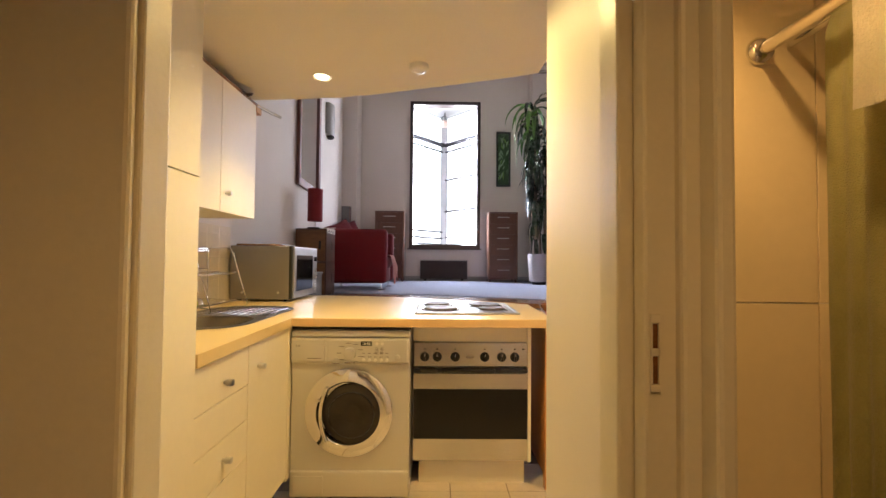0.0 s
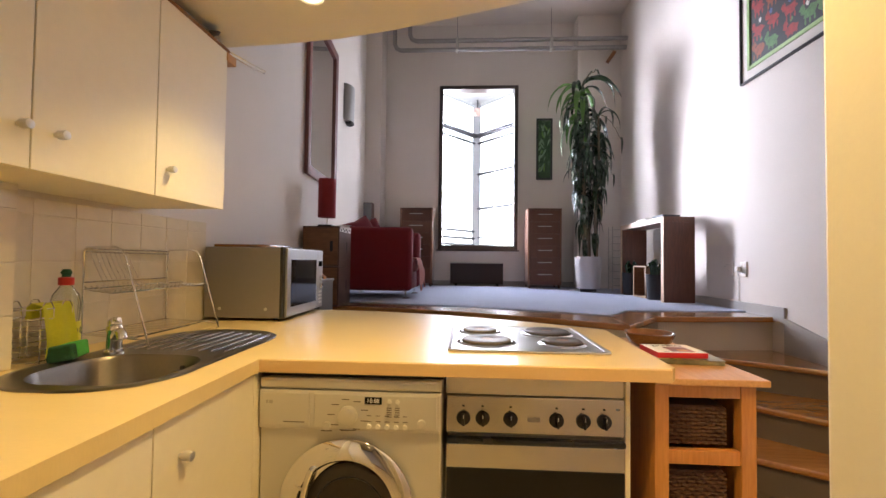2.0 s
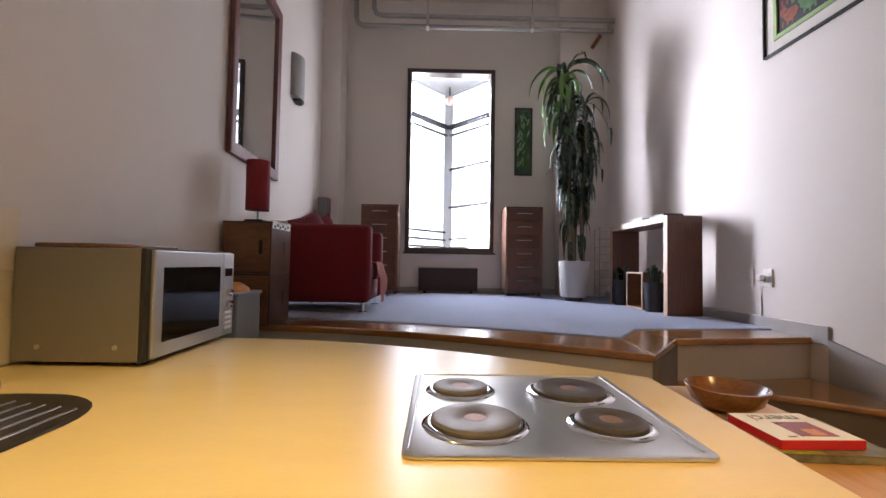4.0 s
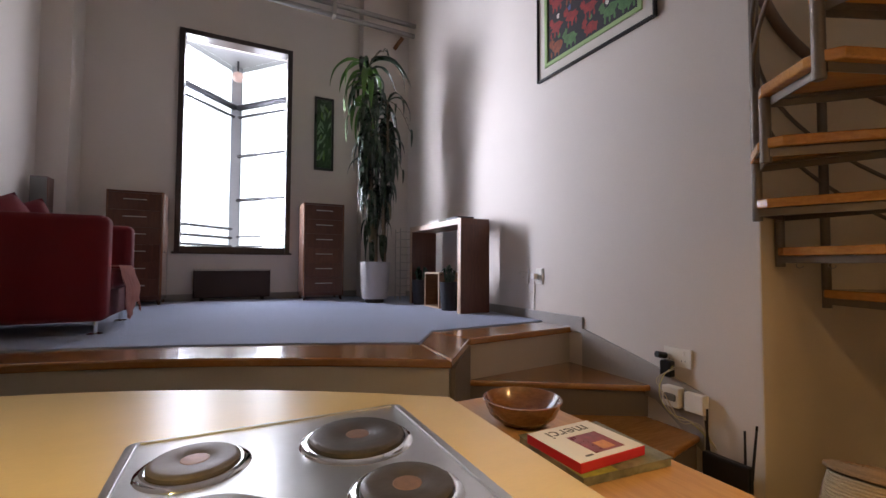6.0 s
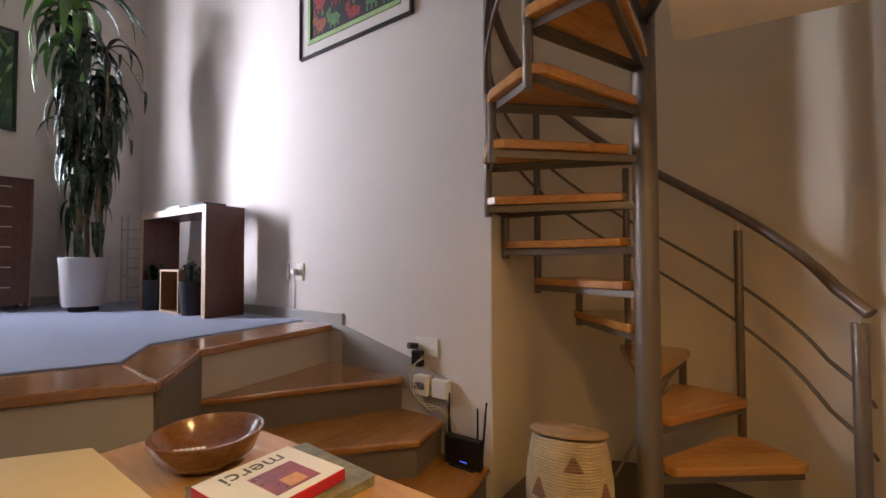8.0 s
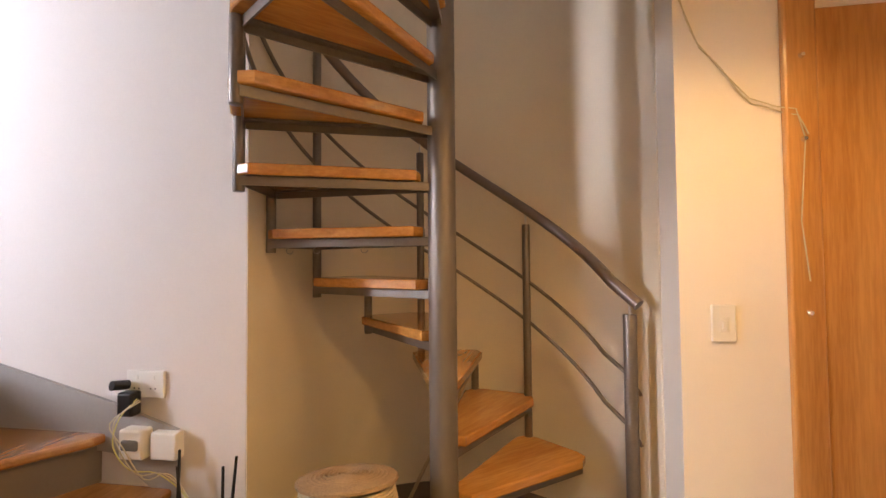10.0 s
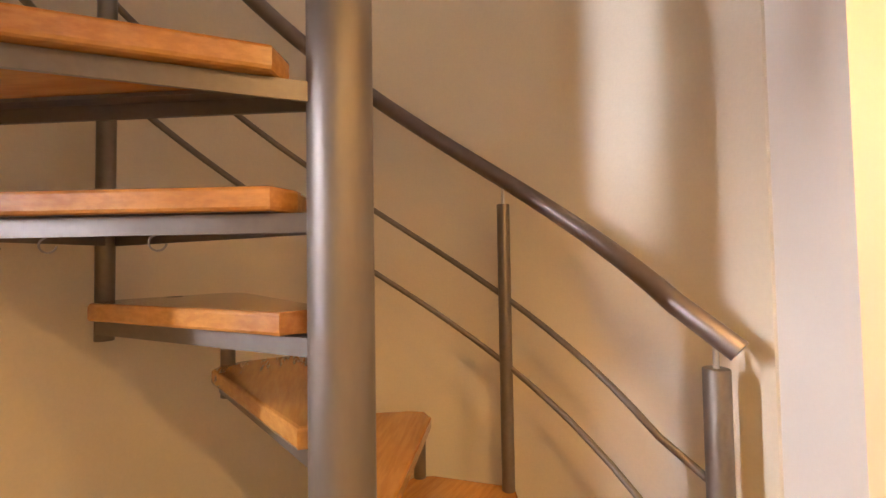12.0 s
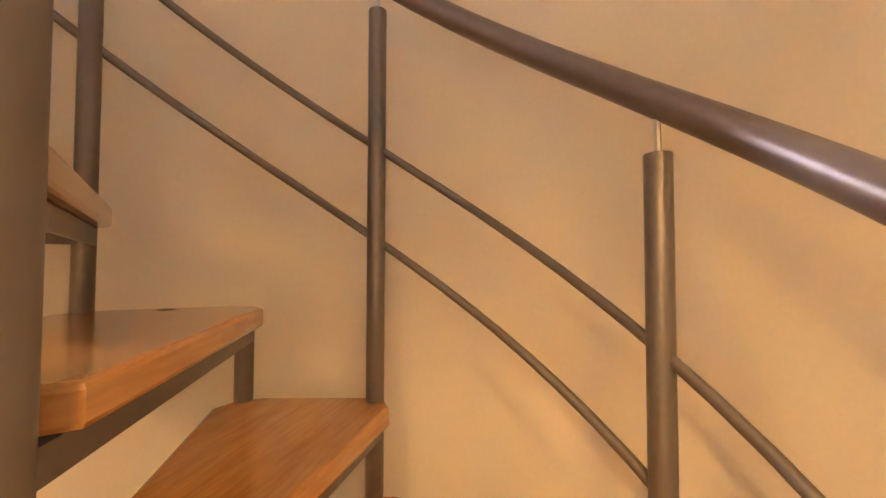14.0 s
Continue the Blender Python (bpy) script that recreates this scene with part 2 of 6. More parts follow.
M["art_dark"] = surface("painting_ground", (0.018, 0.017, 0.018), 0.6, var=0.6, scale=20, fine=60)
M["art_green"] = surface("green_inner_frame", (0.28, 0.40, 0.16), 0.5, var=0.2)
M["art_red"] = surface("red_painted_shape", (0.26, 0.022, 0.018), 0.6, var=0.5, scale=25)
M["art_leaf"] = surface("printed_leaf_ground", (0.05, 0.09, 0.05), 0.25, var=0.6, scale=9, fine=30)
M["art_leaf_pale"] = surface("printed_leaf_pale", (0.20, 0.30, 0.20), 0.25, var=0.4, scale=20)
M["carpet"] = surface("blue_grey_carpet", (0.28, 0.335, 0.485), 0.98, var=0.10, scale=2.0, fine=380, bump=0.9, sheen=0.3)
M["cloth_yellow"] = surface("yellow_dishcloth", (0.60, 0.58, 0.05), 0.9, var=0.12, scale=12, fine=200, bump=0.4)
M["sponge_green"] = surface("green_sponge", (0.05, 0.30, 0.06), 0.95, var=0.2, scale=40, fine=150, bump=0.8)
M["sponge_dark"] = surface("dark_green_scourer", (0.012, 0.07, 0.03), 0.95, var=0.3, scale=60, bump=0.8)
M["bottle"] = clear_glass("clear_bottle", (0.93, 0.96, 0.90), 0.05)
M["pane"] = clear_glass("window_glass", (0.97, 0.99, 1.0))
M["washer_glass"] = surface("smoked_door_glass", (0.035, 0.028, 0.022), 0.06, var=0.2, bump=0.0, rvar=0.03)
for dim in ("black_gloss", "washer_glass"):
    next(n for n in M[dim].node_tree.nodes if n.type == "BSDF_PRINCIPLED").inputs["Specular IOR Level"].default_value = 0.28
M["cap_red"] = surface("red_cap", (0.45, 0.02, 0.015), 0.35, var=0.05)
M["label_yellow"] = surface("yellow_label", (0.65, 0.60, 0.06), 0.4, var=0.1)
M["towel_green"] = surface("olive_towel", (0.46, 0.44, 0.19), 0.98, var=0.15, scale=9, fine=260, bump=0.9, sheen=0.3)
M["towel_white"] = surface("cream_terry_towel", (0.72, 0.69, 0.56), 0.98, var=0.12, scale=12, fine=220, bump=1.0, sheen=0.3)
M["cable"] = surface("cream_cable", (0.50, 0.43, 0.27), 0.5, var=0.1)
M["bay_metal"] = surface("dark_bay_metal", (0.05, 0.05, 0.055), 0.4, metal=0.3, var=0.2)
M["bay_bar"] = surface("grey_bay_bar", (0.07, 0.07, 0.075), 0.5, var=0.2)
M["bay_pale"] = surface("weathered_bay_metal", (0.30, 0.30, 0.30), 0.5, metal=0.3, var=0.2)
M["bay_post"] = surface("pale_bay_post", (0.52, 0.54, 0.57), 0.4, metal=0.2, var=0.15)
M["outside"] = glow("bright_facade_daylight", (0.93, 0.96, 1.0), 3.0)
M["lamp_glow"] = glow("lit_bulb", (1.0, 0.80, 0.50), 9.0)
M["led_blue"] = glow("blue_indicator", (0.05, 0.12, 1.0), 3.0)
M["grey_speaker"] = surface("grey_speaker_cloth", (0.17, 0.165, 0.16), 0.8, var=0.1, fine=300, bump=0.4)
M["pipe"] = surface("galvanised_pipe", (0.34, 0.32, 0.30), 0.4, metal=0.6, var=0.15)


# ---- mesh helpers ----
ROOTS = {}


def root_of(ob):
    while ob.parent:
        ob = ob.parent
    return ob


def part(name, bm, material, parent=None, label="", smooth=None):
    """Links a bmesh, drawn in the world's metres, as one mesh object under a thing or a part."""
    if parent is not None:
        bmesh.ops.translate(bm, verts=bm.verts, vec=-Vector(ROOTS[root_of(parent).name]))
    me = bpy.data.meshes.new(name)
    bmesh.ops.recalc_face_normals(bm, faces=bm.faces)
    bm.to_mesh(me)
    bm.free()
    me.materials.append(M[material])
    if smooth is not None:
        me.shade_smooth()
        me.set_sharp_from_angle(angle=radians(smooth))
    ob = new(name, me)
    if parent is not None:
        ob.parent = parent
    else:
        ROOTS[ob.name] = (0, 0, 0)
    if label:
        tagged(ob, label)
    return ob


def thing(name, at, label, category, group=""):
    ob = new(name)
    ob.empty_display_size = 0.05
    ob.location = at
    ROOTS[ob.name] = tuple(at)
    return tagged(ob, label, category, group)


def structure(name, bm, material, label, category, smooth=None):
    return tagged(part(name, bm, material, None, "", smooth), label, category, "", "structure")


def box(x0, x1, y0, y1, z0, z1, bevel=0.0, bm=None, seg=2):
    own = bmesh.new()
    g = bmesh.ops.create_cube(own, size=1)
    for v in own.verts:
        v.co = Vector(((x0 + x1) / 2 + v.co.x * (x1 - x0), (y0 + y1) / 2 + v.co.y * (y1 - y0), (z0 + z1) / 2 + v.co.z * (z1 - z0)))
    if bevel:
        bmesh.ops.bevel(own, geom=list(own.edges), offset=bevel, segments=seg, affect="EDGES", profile=0.5)
    return own if bm is None else merge(bm, own)


def merge(bm, other, m=None):
    me = bpy.data.meshes.new("tmp")
    other.to_mesh(me)
    other.free()
    if m is not None:
        me.transform(m)
    bm.from_mesh(me)
    bpy.data.meshes.remove(me)
    return bm


def rod(p0, p1, r, seg=14, bm=None, r1=None, bevel=0.0):
    own = bmesh.new()
    a, b = Vector(p0), Vector(p1)
    bmesh.ops.create_cone(own, cap_ends=True, segments=seg, radius1=r, radius2=r if r1 is None else r1, depth=(b - a).length)
    if bevel:
        rims = [e for e in own.edges if abs(e.verts[0].co.z - e.verts[1].co.z) < 1e-6]
        bmesh.ops.bevel(own, geom=rims, offset=bevel, segments=2, affect="EDGES", profile=0.5)
    q = (b - a).to_track_quat("Z", "Y").to_matrix().to_4x4()
    bmesh.ops.transform(own, matrix=Matrix.Translation((a + b) / 2) @ q, verts=own.verts)
    return own if bm is None else merge(bm, own)


def tube(points, r, seg=8, bm=None, closed=False):
    """A round bar along a path."""
    own = bmesh.new()
    pts = [Vector(p) for p in points]
    n = len(pts)
    rings, side = [], None
    for i, p in enumerate(pts):
        a = pts[i - 1] if (i or closed) else pts[i]
        b = pts[(i + 1) % n] if (i < n - 1 or closed) else pts[i]
        d = (b - a).normalized()
        if side is None:
            side = d.orthogonal().normalized()
        side = (side - d * side.dot(d)).normalized()
        up = d.cross(side)
        rr = r[i] if isinstance(r, (list, tuple)) else r
        rings.append([own.verts.new(p + (side * math.cos(k * 2 * math.pi / seg) + up * math.sin(k * 2 * math.pi / seg)) * rr) for k in range(seg)])
    for i in range(n if closed else n - 1):
        A, B = rings[i], rings[(i + 1) % n]
        for k in range(seg):
            own.faces.new((A[k], A[(k + 1) % seg], B[(k + 1) % seg], B[k]))
    if not closed:
        own.faces.new(rings[0][::-1])
        own.faces.new(rings[-1])
    return own if bm is None else merge(bm, own)


def lathe(profile, at, seg=40, bm=None):
    """Turns (radius, height) pairs about the upright axis through at."""
    own = bmesh.new()
    rings = [[own.verts.new((at[0] + r * math.cos(k * 2 * math.pi / seg), at[1] + r * math.sin(k * 2 * math.pi / seg), at[2] + z)) for k in range(seg)] for r, z in profile]
    for A, B in zip(rings, rings[1:]):
        for k in range(seg):
            own.faces.new((A[k], A[(k + 1) % seg], B[(k + 1) % seg], B[k]))
    own.faces.new(rings[0][::-1])
    own.faces.new(rings[-1])
    return own if bm is None else merge(bm, own)


def prism(outline, z0, z1, bevel=0.0, bm=None, seg=2):
    own = bmesh.new()
    low = [own.verts.new((x, y, z0)) for x, y in outline]
    f = own.faces.new(low)
    up = bmesh.ops.extrude_face_region(own, geom=[f])["geom"]
    bmesh.ops.translate(own, verts=[v for v in up if isinstance(v, bmesh.types.BMVert)], vec=(0, 0, z1 - z0))
    bmesh.ops.recalc_face_normals(own, faces=own.faces)
    if bevel:
        bmesh.ops.bevel(own, geom=[e for e in own.edges if abs(e.verts[0].co.z - e.verts[1].co.z) < 1e-6], offset=bevel, segments=seg, affect="EDGES", profile=0.5)
    return own if bm is None else merge(bm, own)


def round_rect(x0, x1, y0, y1, r, n=6):
    out = []
    for cx, cy, a0 in ((x1 - r, y1 - r, 0), (x0 + r, y1 - r, 90), (x0 + r, y0 + r, 180), (x1 - r, y0 + r, 270)):
        out += [(cx + r * math.cos(radians(a0 + 90 * i / n)), cy + r * math.sin(radians(a0 + 90 * i / n))) for i in range(n + 1)]
    return out


def turned(bm, m):
    bmesh.ops.transform(bm, matrix=m, verts=bm.verts)
    return bm


def letters(name, body, size, m, material, parent, label=""):
    """Raised lettering in the built-in font."""
    cu = bpy.data.curves.new(name, "FONT")
    cu.body, cu.size, cu.extrude, cu.align_x, cu.align_y = body, size, 0.0003, "CENTER", "CENTER"
    tmp = new(name, cu)
    me = bpy.data.meshes.new_from_object(tmp.evaluated_get(bpy.context.evaluated_depsgraph_get()))
    bpy.data.objects.remove(tmp)
    bm = bmesh.new()
    bm.from_mesh(me)
    bpy.data.meshes.remove(me)
    return part(name, turned(bm, m), material, parent, label)

# ---- the setting ----
CARPET, TOP, SLAB0, SLAB1 = 0.835, 5.05, 2.17, 2.40
CX, CY = 2.55, 2.12   # the spiral stair's axis

structure("floor", box(-1.5, 4.0, -2.0, 4.6, -0.12, 0.0), "floor_dark", "dark floor under the kitchen and the stair", "floor")
structure("wall_west", prism([(-1.27, -2.0), (-1.27, 4.3), (-1.465, 7.125), (-1.22, 7.125), (-1.22, 7.52), (-1.7, 7.52), (-1.7, -2.0)], 0, TOP), "wall", "pale painted side wall with a shallow pilaster", "wall")
bm = bmesh.new()
for x0, x1, z0, z1 in ((-1.7, -0.335, 0, TOP), (0.905, 3.0, 0, TOP), (-0.335, 0.905, 0, 1.42), (-0.335, 0.905, 4.035, TOP)):
    box(x0, x1, 7.52, 7.80, z0, z1, bm=bm)
structure("wall_north", bm, "wall", "pale painted end wall round the tall window", "wall")
structure("wall_east", box(2.46, 2.64, 2.850, 7.52, 0, TOP), "wall", "pale painted wall, daylight falling along it", "wall")
structure("pilaster", box(1.80, 2.46, 7.30, 7.52, 0.0, TOP), "wall", "flat painted pilaster in the corner", "pilaster")
structure("ceiling_high", box(-1.7, 4.2, -2.0, 7.8, TOP, TOP + 0.15), "wall", "high painted ceiling of the living room", "ceiling")

# rounded stairwell wall
R_WELL = 0.85
a0, a1 = math.asin((2.845 - CY) / R_WELL), radians(-70)


def well(a):
    """The inner face's distance from the stair's axis: a straight return that rounds into the curve."""
    flat = 0.725 / math.sin(a) if a > 0.3 else 9.0
    return (R_WELL ** -16 + flat ** -16) ** (-1 / 16)


arc_in = [(CX + well(a) * math.cos(a), CY + well(a) * math.sin(a)) for a in np.linspace(radians(90), a1, 60)]
arc_out = [(CX + (R_WELL + 0.15) * math.cos(a), CY + (R_WELL + 0.15) * math.sin(a)) for a in np.linspace(a1, a0, 40)]
structure("wall_stairwell", prism(arc_in + [(2.757, 1.300), (2.757, 1.15)] + arc_out + [(3.09, 3.0), (2.643, 3.0), (2.643, 2.849), (2.461, 2.849), (2.461, 2.845)], 0, TOP), "wall_stair", "rounded beige wall wrapped round the spiral stair", "wall", 20)
structure("wall_switch", box(2.578, 2.756, -0.2, 1.294, 0, TOP), "wall_cream", "cream wall with a light switch", "wall")

# partition between the kitchen and the bathroom, hall doorway
structure("wall_partition", box(0.497, 0.585, 0.573, 1.18, 0, SLAB0, 0.006), "wall_cream", "cream partition at the end of the kitchen", "wall")
bm = bmesh.new()
box(-1.27, -0.276, 0.478, 0.545, 0, SLAB0, bm=bm)
box(-0.276, 0.497, 0.455, 0.545, 2.06, SLAB0, bm=bm)
structure("wall_hall", bm, "wall_cream", "cream hall wall with the kitchen doorway", "wall")
structure("wall_bath_north", box(0.585, 1.7, 1.0, 1.18, 0, SLAB0), "wall_cream", "cream bathroom wall", "wall")
structure("wall_bath_east", box(1.7, 1.82, -2.0, 1.18, 0, SLAB0), "wall_cream", "cream bathroom side wall", "wall")
structure("wall_south", box(-1.27, 2.75, -2.0, -1.85, 0, TOP), "wall_cream", "cream wall at the end of the hall", "wall")
structure("wall_corridor", box(1.82, 2.578, -0.2, -0.05, 0, SLAB0), "wall_cream", "cream wall at the end of the passage", "wall")
structure("wall_gallery", box(-1.27, 2.578, 0.3, 0.45, SLAB1, TOP), "wall", "pale wall at the back of the gallery", "wall")
structure("wall_hall_east", box(0.50, 0.585, -1.85, -0.45, 0, SLAB0), "wall_cream", "cream hall wall beside the bathroom door", "wall")

# gallery slab: the kitchen's ceiling, its free edge swings out over the worktop
edge = [(-1.27, 2.555), (-0.96, 2.535), (-0.69, 2.51), (-0.435, 2.475), (-0.195, 2.415), (0.0, 2.35), (0.23, 2.275), (0.40, 2.215), (0.57, 2.155), (0.688, 2.103), (0.70, 1.86), (2.46, 1.99), (2.49, 1.98), (2.575, 1.27)]
structure("ceiling", prism(edge + [(2.577, 1.148), (2.577, -1.85), (-1.27, -1.85)], SLAB0, SLAB1), "ceiling", "cream ceiling under the gallery, with a swept edge", "ceiling")


def swept(xs, x0, y0, x1, y1, x2, y2):
    """A parabola through three points."""
    return [(x, y0 * (x - x1) * (x - x2) / ((x0 - x1) * (x0 - x2)) + y1 * (x - x0) * (x - x2) / ((x1 - x0) * (x1 - x2)) + y2 * (x - x0) * (x - x1) / ((x2 - x0) * (x2 - x1))) for x in xs]


# raised living-room floor with its boarded edge
front = swept(np.linspace(-1.30, 1.16, 16), -0.42, 4.20, 0.35, 3.93, 1.16, 3.50)
inner = swept(np.linspace(-1.30, 1.19, 16), -0.50, 4.545, 0.545, 4.215, 1.19, 3.94)
side = [(1.535, 3.965), (2.46, 4.085)]
inner_side = [(1.43, 4.29), (2.46, 4.40)]
back = lambda o, d: [(x, y + d) for x, y in o]
structure("platform", prism(back(front, 0.02) + [(1.53, 4.0), (2.46, 4.11), (2.46, 7.52), (-1.45, 7.52)], 0, 0.782), "riser_light", "beige painted front of the raised floor", "platform")
structure("carpet", prism([(x, y - 0.004) for x, y in inner] + inner_side + [(2.46, 7.52), (-1.46, 7.52)], 0.783, CARPET, 0.006), "carpet", "blue-grey cut-pile carpet on the raised floor", "carpet")
nosing = thing("platform_edging", (0.3, 4.1, 0.8), "varnished reddish wooden edging boards of the raised floor", "edging")
nosing["kind"] = "structure"
board = front + inner[::-1]
part("long_board", prism(board, 0.784, 0.826, 0.010), "step_wood", nosing)
part("corner_board", prism([(1.163, 3.497), side[0], inner_side[0], (1.193, 3.936)], 0.784, 0.826, 0.008), "step_wood", nosing)
part("side_board", prism([(1.538, 3.966), side[1], inner_side[1], (1.434, 4.288)], 0.784, 0.826, 0.008), "step_wood", nosing)


def winder(at, outline, z0, z1, nose_pts):
    t = thing("winder_step", at, "varnished wooden winder step with a taupe riser", "step", "winder steps")
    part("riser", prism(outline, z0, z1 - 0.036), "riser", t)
    part("tread", prism(nose_pts, z1 - 0.036, z1, 0.011), "step_wood" if z0 > 0.3 else "winder_wood", t)
    return t


winder((2.0, 3.9, 0.38), [(1.55, 3.995), (2.21, 3.60), (2.458, 3.46), (2.458, 4.112), (1.555, 4.01)], 0.38, 0.572, [(1.535, 3.985), (2.20, 3.567), (2.40, 3.435), (2.458, 3.43), (2.458, 4.112), (1.555, 4.005)])
winder((2.0, 3.5, 0.19), [(1.19, 3.54), (1.80, 3.44), (2.165, 3.11), (2.458, 3.17), (2.458, 3.60), (1.62, 4.0), (1.30, 3.69)], 0.19, 0.381, [(1.22, 3.57), (1.76, 3.43), (2.150, 3.08), (2.458, 3.145), (2.458, 3.60), (1.62, 4.0), (1.31, 3.68)])
winder((2.0, 3.1, 0.0), [(1.19, 3.50), (1.70, 3.10), (2.12, 2.84), (2.458, 2.885), (2.458, 3.30), (1.6, 3.7), (1.30, 3.62)], 0.0, 0.191, [(1.20, 3.49), (1.68, 3.08), (2.115, 2.81), (2.458, 2.862), (2.458, 3.30), (1.6, 3.7), (1.31, 3.60)])
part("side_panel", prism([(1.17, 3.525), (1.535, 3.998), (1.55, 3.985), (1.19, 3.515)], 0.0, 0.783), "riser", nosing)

# skirting
bm = bmesh.new()
box(2.445, 2.462, 3.97, 7.30, CARPET - 0.04, 0.908, 0.004, bm)
structure("baseboard", bm, "skirting", "grey painted skirting along the raised floor", "skirting")
bm = bmesh.new()
vs = [bm.verts.new((x, y, z)) for x in (2.444, 2.462) for y, z in ((3.969, 0.55), (3.969, 0.83), (3.40, 0.69), (3.12, 0.60), (3.12, 0.30), (3.40, 0.50))]
bm.faces.new(vs[:6]); bm.faces.new(vs[6:][::-1])
for i in range(6):
    bm.faces.new((vs[i], vs[(i + 1) % 6], vs[6 + (i + 1) % 6], vs[6 + i]))
structure("baseboard_stair", bm, "skirting", "grey painted skirting stepping down beside the winders", "skirting")
structure("baseboard_north", box(-1.21, 1.80, 7.50, 7.522, CARPET - 0.04, 0.915, 0.004), "skirting", "grey painted skirting under the window", "skirting")

# doorway linings
bm = bmesh.new()
box(-0.275, -0.222, 0.490, 0.550, 0, 2.06, 0.004, bm)
box(-0.90, -0.227, 0.472, 0.489, 0, 2.14, 0.006, bm)
structure("trim_doorway", bm, "cream_edge", "cream painted doorway lining", "door frame")
bm = bmesh.new()
box(0.424, 0.500, 0.504, 0.572, 0, 2.06, 0.004, bm)
box(0.444, 0.50, 0.468, 0.502, 0, 2.06, 0.004, bm)
box(0.484, 0.512, 0.452, 0.50, 0, 2.06, 0.006, bm)
box(0.508, 0.532, 0.42, 0.50, 0, 2.06, 0.006, bm)
structure("trim_bathroom", bm, "cream_edge", "cream painted bathroom door lining with stops", "door frame")
strike = thing("strike_plate", (0.46, 0.466, 1.03), "worn metal strike plate let into the door lining", "strike plate")
bm = bmesh.new()
for z0, z1 in ((1.024, 1.034), (1.070, 1.080), (1.112, 1.124)):
    box(0.450, 0.463, 0.4645, 0.4675, z0, z1, 0.001, bm)
box(0.450, 0.453, 0.4645, 0.4675, 1.034, 1.112, 0.001, bm)
box(0.460, 0.463, 0.4645, 0.4675, 1.034, 1.112, 0.001, bm)
part("plate", bm, "cream_edge", strike, "paint-spattered plate")
part("recess", box(0.4535, 0.4595, 0.4662, 0.4676, 1.035, 1.111), "bowl_wood", strike, "bare wood in the latch holes")


# ---- window ----
def window():
    w = thing("window_1", (0.285, 7.6, 1.42), "tall dark timber window opening into a glazed bay", "window")
    w["kind"] = "structure"
    bm = bmesh.new()
    for x0, x1, z0, z1 in ((-0.345, -0.285, 1.405, 4.045), (0.855, 0.915, 1.405, 4.045), (-0.285, 0.855, 1.405, 1.475), (-0.285, 0.855, 3.985, 4.045)):
        box(x0, x1, 7.475, 7.66, z0, z1, 0.006, bm)
    part("window_frame", bm, "dark_frame", w)
    part("window_sill", box(-0.37, 0.94, 7.455, 7.53, 1.385, 1.408, 0.005), "dark_frame", w)
    # pointed bay outside: two glazed sides that meet in a post
    ax, ay = 0.28, 8.62
    for x0 in (-0.42, 0.99):
        d = Vector((ax - x0, ay - 7.80, 0))
        P = lambda s, z: (x0 + d.x * s, 7.80 + d.y * s, z)
        q = Vector((d.y, -d.x, 0)).normalized() * 0.006
        g = prism([P(0, 0)[:2], P(1, 0)[:2], (P(1, 0)[0] + q.x, P(1, 0)[1] + q.y), (P(0, 0)[0] + q.x, P(0, 0)[1] + q.y)], 1.2, 4.13)
        pane = part("pane", g, "pane", w)
        pane.visible_shadow = False
        bm = bmesh.new()
        for z, r in ((1.52, 0.02), (1.64, 0.02), (1.77, 0.02)) if x0 < 0 else ((1.52, 0.012), (1.66, 0.012), (2.19, 0.024), (2.83, 0.024)):
            rod(P(0.02, z), P(0.98, z), r, 6, bm)
        for z in (3.41,):
            rod(P(0, z), P(1, z), 0.022, 6, bm)
        part("transom", bm, "bay_bar", w)
        part("head_rail", rod(P(0, 3.55), P(1, 3.55), 0.045, 8), "bay_metal", w)
        part("jamb_post", rod(P(0.03, 1.1), P(0.03, 4.3), 0.03 if x0 < 0 else 0.055, 10), "bay_post", w)
    part("corner_post", box(ax - 0.075, ax + 0.075, ay - 0.05, ay + 0.05, 1.1, 4.3, 0.01), "bay_post", w)
    part("bay_roof", prism([(-0.60, 7.80), (1.17, 7.80), (ax, ay + 0.2)], 4.14, 4.20), "bay_pale", w)
    part("bay_floor", prism([(-0.60, 7.80), (1.17, 7.80), (ax, ay + 0.2)], 1.10, 1.18), "bay_pale", w)
    lamp = thing("bay_lamp", (0.285, 8.35, 3.92), "small round pinkish lamp hanging in the bay", "lamp")
    part("stem", rod((0.285, 8.35, 4.14), (0.285, 8.35, 3.99), 0.012), "bay_metal", lamp)
    part("globe", lathe([(0.02, 0.07), (0.06, 0.05), (0.075, 0.0), (0.055, -0.06), (0.01, -0.075)], (0.285, 8.35, 3.92), 20), "label_pink", lamp, "", 60)
    return w


M["label_pink"] = surface("pinkish_globe", (0.70, 0.50, 0.42), 0.4, var=0.1)
window()
bm = bmesh.new()
bm.faces.new([bm.verts.new(p) for p in ((-9, 13.5, -3), (10, 13.5, -3), (10, 13.5, 12), (-9, 13.5, 12))])
structure("backdrop", bm, "outside", "overexposed daylight outside the window", "backdrop")


# ---- kitchen ----
def cabinet_knob(at, direction, parent):
    d = Vector(direction)
    bm = rod(at, Vector(at) + d * 0.012, 0.006)
    rod(Vector(at) + d * 0.010, Vector(at) + d * 0.032, 0.0115, 16, bm, None, 0.002)
    return part("knob", bm, "knob", parent, "round satin metal knob", 40)


